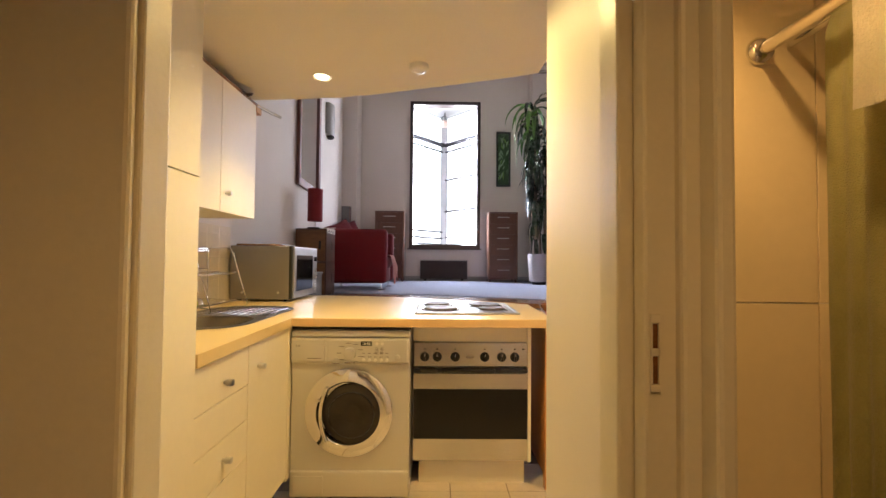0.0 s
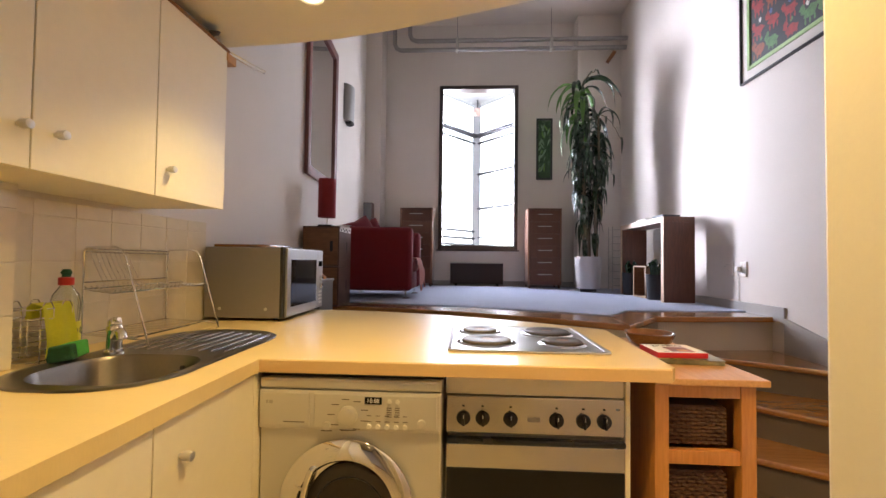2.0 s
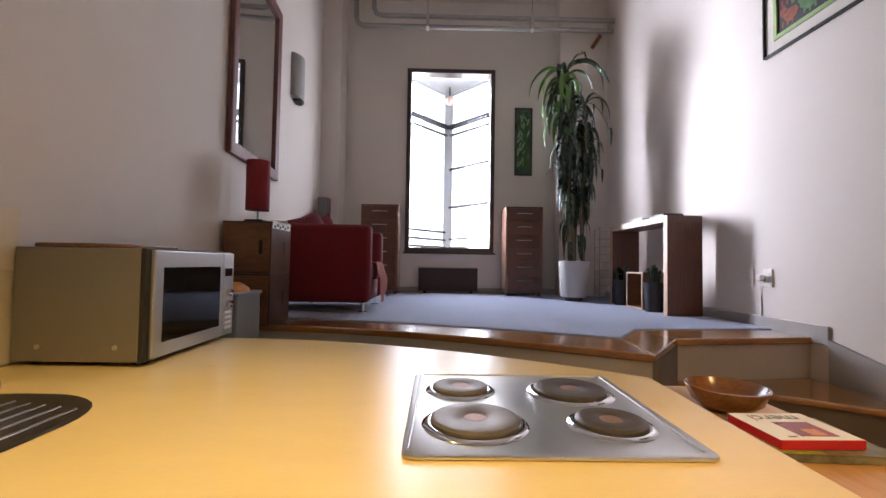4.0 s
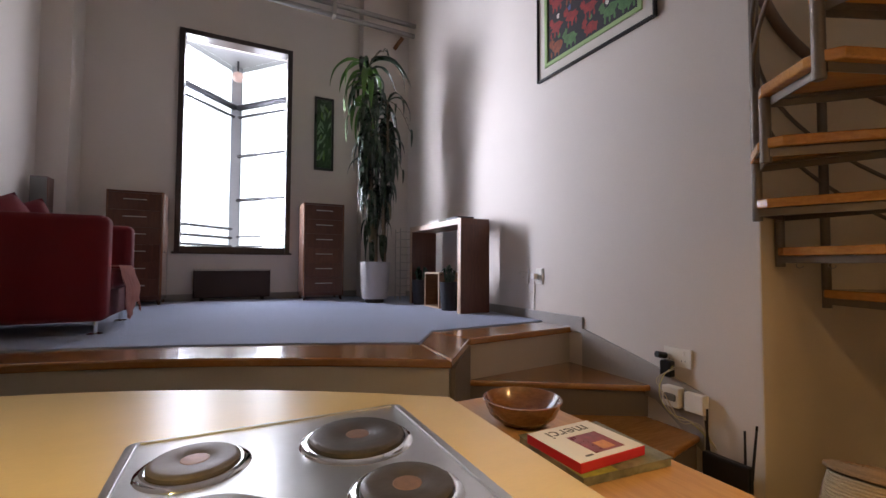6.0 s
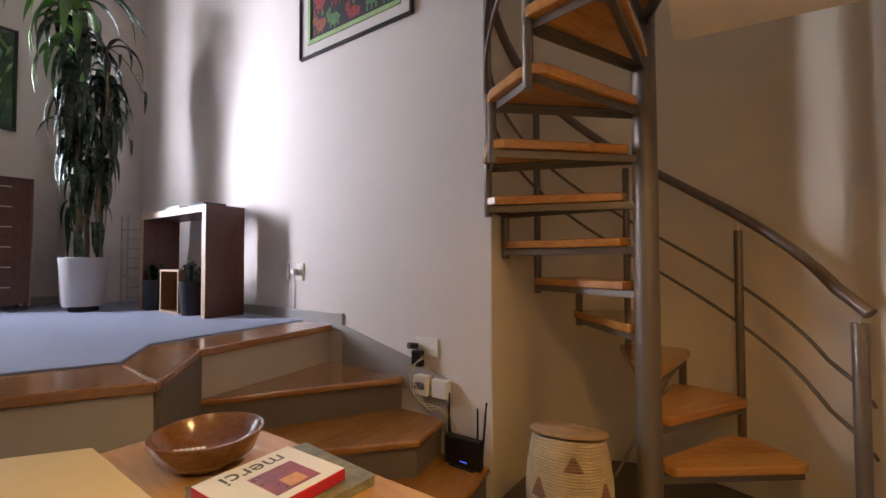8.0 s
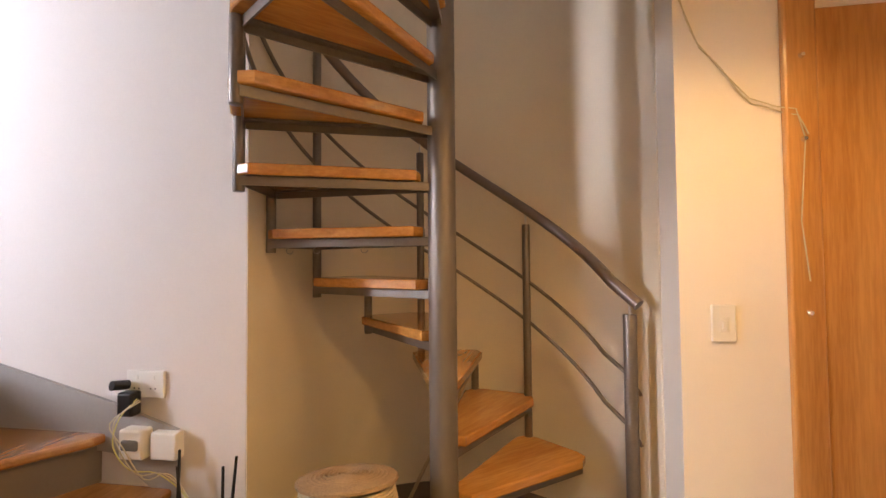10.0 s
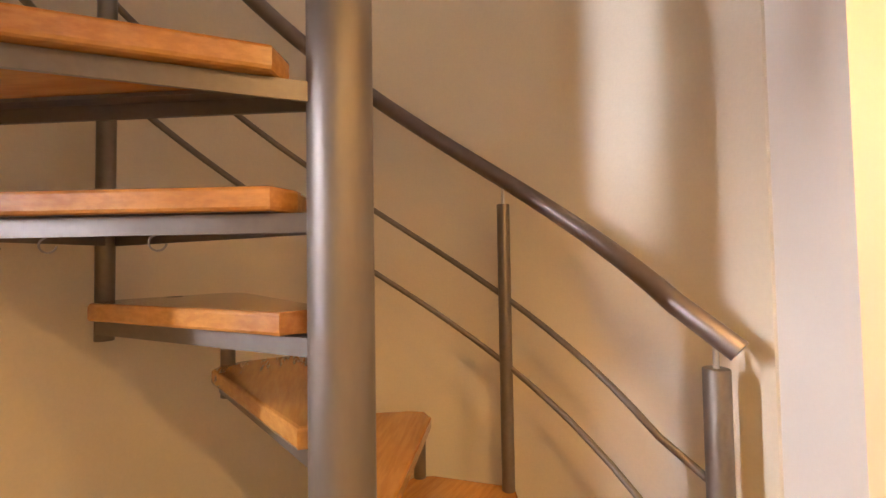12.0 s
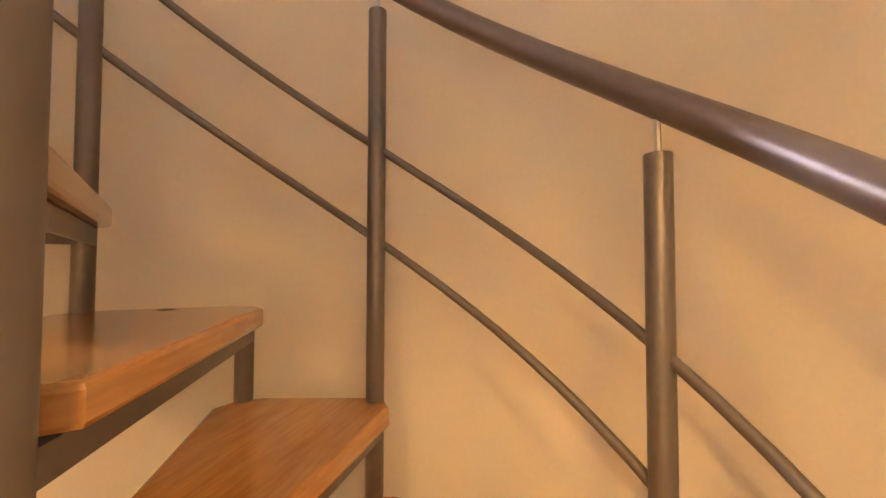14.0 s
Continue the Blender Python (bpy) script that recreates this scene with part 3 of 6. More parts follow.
def cabinet_row():
    tall = thing("tall_cabinet", (-0.9, 0.95, 0.0), "tall cream kitchen cupboard with two flat doors", "cupboard")
    part("body", box(-1.268, -0.572, 0.60, 1.218, 0.0, 2.166), "cream_edge", tall)
    for z0, z1, kz in ((0.10, 1.435, 1.336), (1.439, 2.162, 1.555)):
        d = part("door", box(-0.571, -0.55, 0.602, 1.217, z0, z1, 0.0015), "cream", tall)
        cabinet_knob((-0.55, 0.960, kz), (1, 0, 0), d)
    dr = thing("drawer_cabinet", (-0.9, 1.42, 0.0), "cream base cabinet with four flat drawers", "cabinet")
    part("body", box(-1.255, -0.582, 1.222, 1.60, 0.10, 0.855), "cream_edge", dr)
    zs = [0.12, 0.275, 0.425, 0.568, 0.702, 0.852]
    for z0, z1 in zip(zs, zs[1:]):
        d = part("drawer", box(-0.581, -0.56, 1.224, 1.600, z0 + 0.0015, z1 - 0.0015, 0.0015), "cream", dr)
        cabinet_knob((-0.56, 1.414, (z0 + z1) / 2 if z1 < 0.7 else 0.762), (1, 0, 0), d)
    part("plinth", box(-0.64, -0.62, 1.222, 1.60, 0.0, 0.10), "black_matt", dr)
    dc = thing("sink_cabinet", (-0.9, 1.82, 0.0), "cream base cabinet under the sink with a flat door", "cabinet")
    part("body", box(-1.255, -0.582, 1.604, 2.052, 0.10, 0.705), "cream_edge", dc)
    d = part("door", box(-0.581, -0.56, 1.604, 2.04, 0.12, 0.852, 0.0015), "cream", dc)
    cabinet_knob((-0.56, 1.69, 0.752), (1, 0, 0), d)
    part("plinth", box(-0.64, -0.62, 1.604, 2.052, 0.0, 0.10), "black_matt", dc)
    part("corner_panel", box(-0.600, -0.5595, 2.0415, 2.30, 0.10, 0.857, 0.001), "cream", dc)
    for y0, y1, ky in ((1.222, 1.638, 1.608), (1.640, 2.040, 1.698), (2.042, 2.437, 2.092)):
        wc = thing("wall_cabinet", (-1.1, (y0 + y1) / 2, 1.43), "cream wall cabinet with a flat door, hung above the tiles", "cabinet", "kitchen wall cabinets")
        part("body", box(-1.268, -0.931, y0, y1, 1.428, 2.095, 0.001), "cream_edge", wc)
        d = part("door", box(-0.930, -0.91, y0 + 0.001, y1 - 0.001, 1.426, 2.098, 0.0015), "cream", wc)
        cabinet_knob((-0.91, ky, 1.523), (1, 0, 0), d)


cabinet_row()


def worktop():
    back_edge = swept(np.linspace(-1.255, 0.785, 14), -0.774, 3.40, -0.05, 3.26, 0.785, 2.80)
    # two slabs meet at the sink, which sits in its cut-out
    t = thing("worktop", (-0.3, 2.5, 0.86), "pale beech-effect kitchen worktop with a curved breakfast edge", "worktop")
    sx0, sx1, sy0, sy1 = -1.07, -0.69, 1.705, 2.065
    pieces = [box(-1.262, sx0, 1.221, 2.66, 0.858, 0.9), box(sx1, -0.546, 1.221, 2.048, 0.858, 0.9), box(sx0, sx1, 1.221, sy0, 0.858, 0.9), prism([(sx1, sy0), (sx1, sy0 + 0.06), (sx1 - 0.06, sy0)], 0.858, 0.8985)]
    bm = bmesh.new()
    for p in pieces:
        merge(bm, p)
    part("sink_run", bm, "counter", t)
    out = [(sx0, sy1), (sx1, sy1), (sx1, 2.048), (-0.546, 2.048), (0.742, 2.048), (0.765, 2.07)] + back_edge[::-1] + [(-1.255, 2.66), (sx0, 2.66)]
    part("peninsula", prism(out, 0.858, 0.9, 0.0025), "counter", t)
    part("front_edge", box(-0.546, 0.745, 2.0425, 2.0478, 0.8585, 0.8975, 0.001), "counter_edge", t)
    return t


M["counter_edge"] = surface("worktop_edge_band", (0.66, 0.44, 0.20), 0.35, var=0.05)
worktop()


def sink():
    s = thing("sink", (-0.88, 2.1, 0.9), "stainless steel inset sink with a ribbed drainer", "sink")
    ox0, ox1, oy0, oy1 = -1.135, -0.655, 1.655, 2.565
    bx0, bx1, by0, by1 = -1.06, -0.692, 1.708, 2.06
    bm = bmesh.new()
    outer = round_rect(ox0, ox1, oy0, oy1, 0.20, 8)
    inn = round_rect(bx0, bx1, by0, by1, 0.13, 8)
    rings = [[(x, y, 0.9015) for x, y in outer], [(x, y, 0.9045) for x, y in round_rect(ox0 + .006, ox1 - .006, oy0 + .006, oy1 - .006, 0.195, 8)], [(x, y, 0.9035) for x, y in round_rect(ox0 + .022, ox1 - .022, oy0 + .022, oy1 - .022, 0.18, 8)]]
    prev = None
    for r in rings:
        cur = [bm.verts.new(p) for p in r]
        if prev:
            for k in range(len(cur)):
                bm.faces.new((prev[k], prev[(k + 1) % len(cur)], cur[(k + 1) % len(cur)], cur[k]))
        prev = cur
    rim = [bm.verts.new((x, y, 0.9035)) for x, y in inn]
    es = [bm.edges.get((prev[k], prev[(k + 1) % len(prev)])) for k in range(len(prev))]
    es += [bm.edges.new((rim[k], rim[(k + 1) % len(rim)])) for k in range(len(rim))]
    bmesh.ops.triangle_fill(bm, use_beauty=True, edges=es)
    for dz, ins in ((-0.012, 0.006), (-0.12, 0.012), (-0.15, 0.030), (-0.158, 0.07)):
        cur = [bm.verts.new((x, y, 0.9035 + dz)) for x, y in round_rect(bx0 + ins, bx1 - ins, by0 + ins, by1 - ins, max(0.13 - ins * 0.6, 0.04), 8)]
        for k in range(len(cur)):
            bm.faces.new((rim[k], rim[(k + 1) % len(cur)], cur[(k + 1) % len(cur)], cur[k]))
        rim = cur
    bm.faces.new(rim)
    part("bowl", bm, "steel_sink", s, "", 40)
    for i in range(9):
        x = -1.075 + i * 0.046
        part("rib", turned(rod((x, 2.12, 0.902), (x, 2.50 - abs(i - 4) * 0.012, 0.902), 0.005, 8), Matrix.Identity(4)), "chrome", s)
    part("drain", rod((-0.88, 1.885, 0.7456), (-0.88, 1.885, 0.750), 0.036, 24), "chrome", s)
    part("overflow", rod((-0.80, 2.0465, 0.865), (-0.80, 2.0405, 0.865), 0.008, 16), "black", s)
    tap = thing("tap", (-1.045, 2.055, 0.904), "chrome single-lever mixer tap at the back of the sink", "tap")
    part("body", lathe([(0.029, 0), (0.029, 0.008), (0.023, 0.014), (0.0215, 0.07), (0.0235, 0.074), (0.0235, 0.086), (0.019, 0.094)], (-1.045, 2.055, 0.904), 24), "chrome", tap, "", 40)
    part("spout", tube([(-1.038, 2.049, 0.958), (-1.012, 2.028, 0.978), (-0.985, 2.008, 0.982), (-0.974, 2.000, 0.974), (-0.971, 1.998, 0.962)], [0.016, 0.0155, 0.015, 0.0145, 0.014], 14), "chrome", tap, "", 40)
    part("lever", lathe([(0.019, 0.093), (0.0205, 0.097), (0.0195, 0.108), (0.013, 0.116), (0.004, 0.119)], (-1.045, 2.055, 0.904), 24), "chrome", tap, "rounded chrome lever head", 50)
    part("lever_tip", tube([(-1.040, 2.051, 1.012), (-1.018, 2.034, 1.020), (-1.000, 2.020, 1.021)], [0.010, 0.008, 0.006], 10), "chrome", tap, "", 50)


M["steel_sink"] = surface("sink_steel", (0.22, 0.20, 0.175), 0.32, metal=1.0, var=0.10, scale=6, fine=90, bump=0.05, rvar=0.08)
sink()


def hob():
    h = thing("hob", (0.34, 2.5, 0.9), "stainless steel electric hob with four solid plates", "hob")
    bm = prism(round_rect(0.05, 0.628, 2.22, 2.785, 0.022, 5), 0.901, 0.909, 0.003)
    part("tray", bm, "steel_hob", h, "", 40)
    bm = bmesh.new()
    for x0, x1, y0, y1 in ((0.062, 0.068, 2.245, 2.76), (0.605, 0.611, 2.245, 2.76), (0.075, 0.60, 2.768, 2.772)):
        tube([(x0, y0, 0.909), (x1 if x1 - x0 < 0.1 else x1, y1 if y1 - y0 > 0.1 else y0, 0.909)], 0.0032, 8, bm)
    part("raised_edge", bm, "steel_hob", h, "", 60)
    for x, y, r, m in ((0.178, 2.615, 0.073, "iron_worn"), (0.196, 2.375, 0.094, "iron_worn"), (0.468, 2.60, 0.094, "iron"), (0.486, 2.372, 0.073, "iron")):
        p = part("hotplate", lathe([(r, 0.006), (r + 0.001, 0.017), (r - 0.004, 0.0205), (r - 0.010, 0.0215), (0.028, 0.0205), (0.025, 0.0185), (0.002, 0.018)], (x, y, 0.9035), 48), m, h, "worn solid hotplate", 40)
        part("collar", lathe([(r + 0.020, 0.0055), (r + 0.017, 0.0085), (r + 0.006, 0.012), (r + 0.002, 0.0115), (r + 0.001, 0.006)], (x, y, 0.9035), 48), "chrome", p, "raised steel collar", 40)
        part("centre", lathe([(0.0245, 0.0180), (0.022, 0.0192), (0.001, 0.0192)], (x, y, 0.9035), 24), "rust", p, "rusty sunken centre")
    return h


hob()


# black sheets added to stand for the shade in the washer's recess
structure("recess_back", box(-0.556, 0.046, 2.632, 2.645, 0.0, 0.857), "black_matt", "black panel put in for the shade behind the washing machine", "panel")
structure("recess_rail", box(-0.556, 0.046, 2.085, 2.100, 0.8395, 0.857), "black_matt", "dark strip put in for the shade under the worktop", "rail")


def washer():
    w = thing("washing_machine", (-0.26, 2.35, 0.0), "silver front-loading washing machine under the worktop", "washing machine")
    part("body", box(-0.555, 0.040, 2.082, 2.62, 0.012, 0.80, 0.006), "silver", w)
    part("top", box(-0.553, 0.042, 2.062, 2.62, 0.802, 0.838, 0.010), "silver", w)
    part("control_panel", box(-0.555, 0.040, 2.064, 2.09, 0.672, 0.80, 0.008), "silver", w)
    part("drawer", box(-0.549, -0.385, 2.060, 2.07, 0.684, 0.792, 0.004), "silver", w, "detergent drawer front")
    part("fascia", box(-0.372, 0.028, 2.0605, 2.07, 0.680, 0.792, 0.004), "silver", w)
    part("kick_panel", box(-0.553, 0.038, 2.066, 2.10, 0.014, 0.138, 0.006), "silver", w)
    part("filter_flap", box(-0.535, -0.385, 2.062, 2.068, 0.028, 0.118, 0.003), "silver", w)
    part("dial", rod((-0.258, 2.062, 0.725), (-0.258, 2.036, 0.725), 0.031, 32, None, 0.028, 0.003), "silver", w, "round programme dial", 40)
    part("display", box(-0.205, -0.150, 2.0575, 2.063, 0.762, 0.784, 0.001), "black_gloss", w, "small dark display")
    for x, z in ((-0.327, 0.690), (-0.022, 0.705)):
        part("button", rod((x, 2.062, z), (x, 2.050, z), 0.013, 20, None, None, 0.002), "silver", w, "", 40)
    for i in range(5):
        part("button", rod((-0.190 + i * 0.029, 2.062, 0.692), (-0.190 + i * 0.029, 2.053, 0.692), 0.0075, 14, None, None, 0.001), "white_plastic", w)
    for i in range(2):
        part("button", rod((-0.125 + i * 0.026, 2.062, 0.772), (-0.125 + i * 0.026, 2.054, 0.772), 0.007, 14, None, None, 0.001), "white_plastic", w)
    for i in range(9):
        a = radians(20 + i * 40)
        part("printed_mark", box(-0.258 + 0.056 * math.cos(a) - 0.012, -0.258 + 0.056 * math.cos(a) + 0.012, 2.0598, 2.0606, 0.725 + 0.05 * math.sin(a) - 0.0015, 0.725 + 0.05 * math.sin(a) + 0.0015), "print_grey", w)
    for i in range(5):
        for z, wd in ((0.706, 0.016), (0.724, 0.014)):
            part("printed_mark", box(-0.198 + i * 0.029, -0.198 + wd + i * 0.029, 2.0598, 2.0606, z, z + 0.0025), "print_grey", w)
    letters("digits", "18:88", 0.019, pose(-0.1775, 2.0572, 0.773, 90, 0, 0), "paper", w)
    for x0, x1, z in ((-0.470, -0.400, 0.697), (-0.285, -0.232, 0.676), (-0.345, -0.310, 0.672)):
        part("printed_mark", box(x0, x1, 2.0588, 2.0606, z, z + 0.003), "print_grey", w)
    for i in range(2):
        for q in range(5):
            part("printed_mark", box(-0.134 + i * 0.026, -0.118 + i * 0.026, 2.0592, 2.0606, 0.722 + q * 0.007, 0.7245 + q * 0.007), "print_grey", w)
    bm = bmesh.new()
    box(-0.528, -0.521, 2.0585, 2.061, 0.755, 0.766, 0.001, bm)
    box(-0.518, -0.506, 2.0585, 2.061, 0.755, 0.766, 0.001, bm)
    part("badge", bm, "silver_dark", w)
    turn = Matrix.Translation((-0.262, 2.066, 0.430)) @ Matrix.Rotation(radians(90), 4, "X")
    d = part("door", turned(lathe([(0.150, -0.02), (0.217, -0.004), (0.2175, 0.005), (0.212, 0.011), (0.170, 0.020), (0.158, 0.020), (0.152, 0.014), (0.146, -0.005)], (0, 0, 0), 64), turn), "chrome", w, "round chrome-rimmed door", 40)
    turn2 = Matrix.Translation((-0.245, 2.066, 0.425)) @ Matrix.Rotation(radians(90), 4, "X")
    part("glass", turned(lathe([(0.149, 0.004), (0.142, 0.014), (0.12, 0.021), (0.09, 0.022), (0.06, 0.008), (0.01, -0.004)], (0, 0, 0), 48), turn2), "washer_glass", d, "dark bulged door glass", 50)
    part("inner_ring", turned(tube([(0.112 * math.cos(a), 0.112 * math.sin(a), 0.0215) for a in np.linspace(0, 2 * math.pi, 48, endpoint=False)], 0.0022, 6, None, True), turn2), "black", d, "", 60)
    part("door_handle", turned(tube([(-0.133 + 0.03 * (s * s), 0.13 * s, 0.028) for s in np.linspace(-1, 1, 15)], 0.010, 10), turn), "chrome", d, "", 50)
    part("catch", rod((-0.425, 2.052, 0.500), (-0.398, 2.046, 0.492), 0.007, 12), "chrome", d)
    for x in (-0.50, -0.01):
        for y in (2.14, 2.56):
            part("foot", rod((x, y, 0.0), (x, y, 0.02), 0.02, 14), "black", w)


washer()


def oven():
    o = thing("oven", (0.355, 2.45, 0.0), "stainless steel built-in electric oven with a dark glass door", "oven")
    part("body", box(0.055, 0.655, 2.222, 2.75, 0.125, 0.756), "silver_dark", o)
    p = part("control_panel", box(0.050, 0.658, 2.196, 2.225, 0.628, 0.754, 0.003), "steel", o)
    for x in (0.110, 0.176, 0.272, 0.429, 0.519, 0.589):
        bm = rod((x, 2.197, 0.680), (x, 2.186, 0.680), 0.0255, 28, None, 0.023, 0.002)
        box(x - 0.005, x + 0.005, 2.168, 2.187, 0.660, 0.700, 0.003, bm)
        k = part("dial", bm, "black", p, "black plastic control dial", 40)
        part("pointer", box(x - 0.001, x + 0.001, 2.1672, 2.1682, 0.686, 0.699), "paper", k)
        part("mark", box(x - 0.004, x + 0.004, 2.1952, 2.1965, 0.718, 0.724), "black", p)
    part("badge", box(0.330, 0.372, 2.194, 2.197, 0.672, 0.688, 0.001), "silver_dark", p)
    part("lamp_mark", box(0.628, 0.640, 2.194, 2.197, 0.720, 0.725), "black", p)
    part("handle_rail", box(0.052, 0.656, 2.168, 2.200, 0.598, 0.622, 0.010), "black", o, "black moulded door handle", 40)
    d = part("door", box(0.050, 0.658, 2.190, 2.222, 0.138, 0.594, 0.003), "steel", o)
    part("glass", box(0.053, 0.655, 2.1862, 2.1905, 0.252, 0.512, 0.001), "black_gloss", d, "dark oven door glass")
    part("filler_panel", box(0.048, 0.657, 2.205, 2.222, 0.759, 0.856, 0.001), "cream", o)
    part("plinth", box(0.082, 0.648, 2.235, 2.255, 0.0, 0.122), "cream", o)
    part("end_panel", box(0.660, 0.676, 2.195, 2.78, 0.128, 0.857, 0.001), "cream", o, "cream cabinet end panel")
    part("carcass_back", box(-0.56, 0.67, 2.765, 2.78, 0.0, 0.857), "cream", o)


oven()


def microwave():
    m = thing("microwave", (-1.05, 3.13, 0.9), "silver microwave oven on the worktop, facing the room", "microwave")
    x1, y0, y1, z0, z1 = -0.826, 2.846, 3.425, 0.915, 1.282
    part("case", box(-1.245, x1 - 0.016, y0, y1, z0, z1, 0.004), "micro_case", m)
    part("front", box(x1 - 0.018, x1 - 0.002, y0 - 0.001, y1 + 0.001, z0 - 0.002, z1 + 0.001, 0.003), "black_matt", m)
    d = part("door", box(x1 - 0.006, x1 + 0.010, y0 + 0.028, y1 - 0.098, z0 + 0.004, z1 - 0.004, 0.005), "micro_front", m)
    part("glass", box(x1 + 0.006, x1 + 0.0115, y0 + 0.075, y1 - 0.125, z0 + 0.052, z1 - 0.062, 0.001), "black_gloss", d, "dark door glass")
    p = part("control_panel", box(x1 - 0.006, x1 + 0.008, y1 - 0.094, y1, z0 + 0.004, z1 - 0.004, 0.004), "micro_front", m)
    part("display", box(x1 + 0.006, x1 + 0.0095, y1 - 0.080, y1 - 0.016, z1 - 0.105, z1 - 0.070, 0.001), "black_gloss", p)
    for z in (1.105, 1.055):
        part("dial", rod((x1 + 0.006, y1 - 0.047, z), (x1 + 0.024, y1 - 0.047, z), 0.017, 20, None, None, 0.002), "chrome", p, "", 40)
    for i in range(4):
        part("button", box(x1 + 0.006, x1 + 0.0105, y1 - 0.075, y1 - 0.02, 0.945 + i * 0.022, 0.957 + i * 0.022, 0.002), "white_plastic", p)
    for z, y in ((0.962, -1.16), (0.962, -0.915)):
        part("screw", rod((y, y0, z), (y, y0 - 0.004, z), 0.008, 12), "knob", m)
    for x in (-1.2, -0.88):
        for y in (y0 + 0.05, y1 - 0.05):
            part("foot", rod((x, y, 0.9), (x, y, 0.918), 0.014, 12), "black", m)
    b = thing("chopping_board", (-1.1, 3.0, 1.283), "thin dark wooden board lying on the microwave", "board")
    part("board", prism(round_rect(-1.235, -0.93, 2.87, 3.22, 0.05, 5), 1.283, 1.297, 0.004), "bowl_wood", b)


M["micro_front"] = surface("silver_microwave_front", (0.44, 0.43, 0.41), 0.34, metal=0.7, var=0.04, bump=0.0, rvar=0.03)
M["micro_case"] = surface("silver_microwave_case", (0.27, 0.25, 0.235), 0.4, metal=0.5, var=0.04, bump=0.02, rvar=0.03)
microwave()


def downlight(x, y, lit):
    d = thing("downlight", (x, y, SLAB0), "recessed ceiling downlight, lit, some added out of view as fill" if lit else "round white ceiling fitting, unlit", "downlight", "kitchen ceiling lights")
    if not lit:
        part("housing", lathe([(0.050, 0.001), (0.050, -0.016), (0.044, -0.024), (0.030, -0.026), (0.028, -0.022), (0.002, -0.022)], (x, y, SLAB0 - 0.001), 32), "white_plastic", d, "", 50)
        return
    part("ring", lathe([(0.038, 0.001), (0.046, -0.006), (0.050, -0.004), (0.052, 0.002)], (x, y, SLAB0 - 0.001), 32), "white_plastic", d, "", 50)
    part("bulb", lathe([(0.037, 0.0), (0.030, -0.006), (0.002, -0.008)], (x, y, SLAB0 - 0.001), 24), "lamp_glow" if lit else "white_plastic", d, "", 50)
# mid-kitchen, hall and bathroom downlights are added unseen to fill in light
for lx, ly, lit, w, tint, cone in ((-0.454, 2.178, True, 36, WARM_KITCHEN, 104), (0.072, 2.037, False, 0, WARM, 0), (0.16, 1.40, True, 53, WARM_KITCHEN, 136), (0.25, -0.3, True, 17, WARM, 122), (1.38, 1.62, True, 32, WARM, 150), (1.98, 1.12, True, 17, WARM, 150), (0.72, 0.55, True, 30, WARM, 122)):
    downlight(lx, ly, lit)
    if w:
        spot_lamp("downlight_beam", lx, ly, SLAB0 - 0.03, w, tint, cone)


# ---- spiral stair ----
STEP, RISE, RP = 23.2, 0.2, 0.70


def polar(r, deg, z=0.0):
    return (CX + r * math.cos(radians(deg)), CY + r * math.sin(radians(deg)), z)


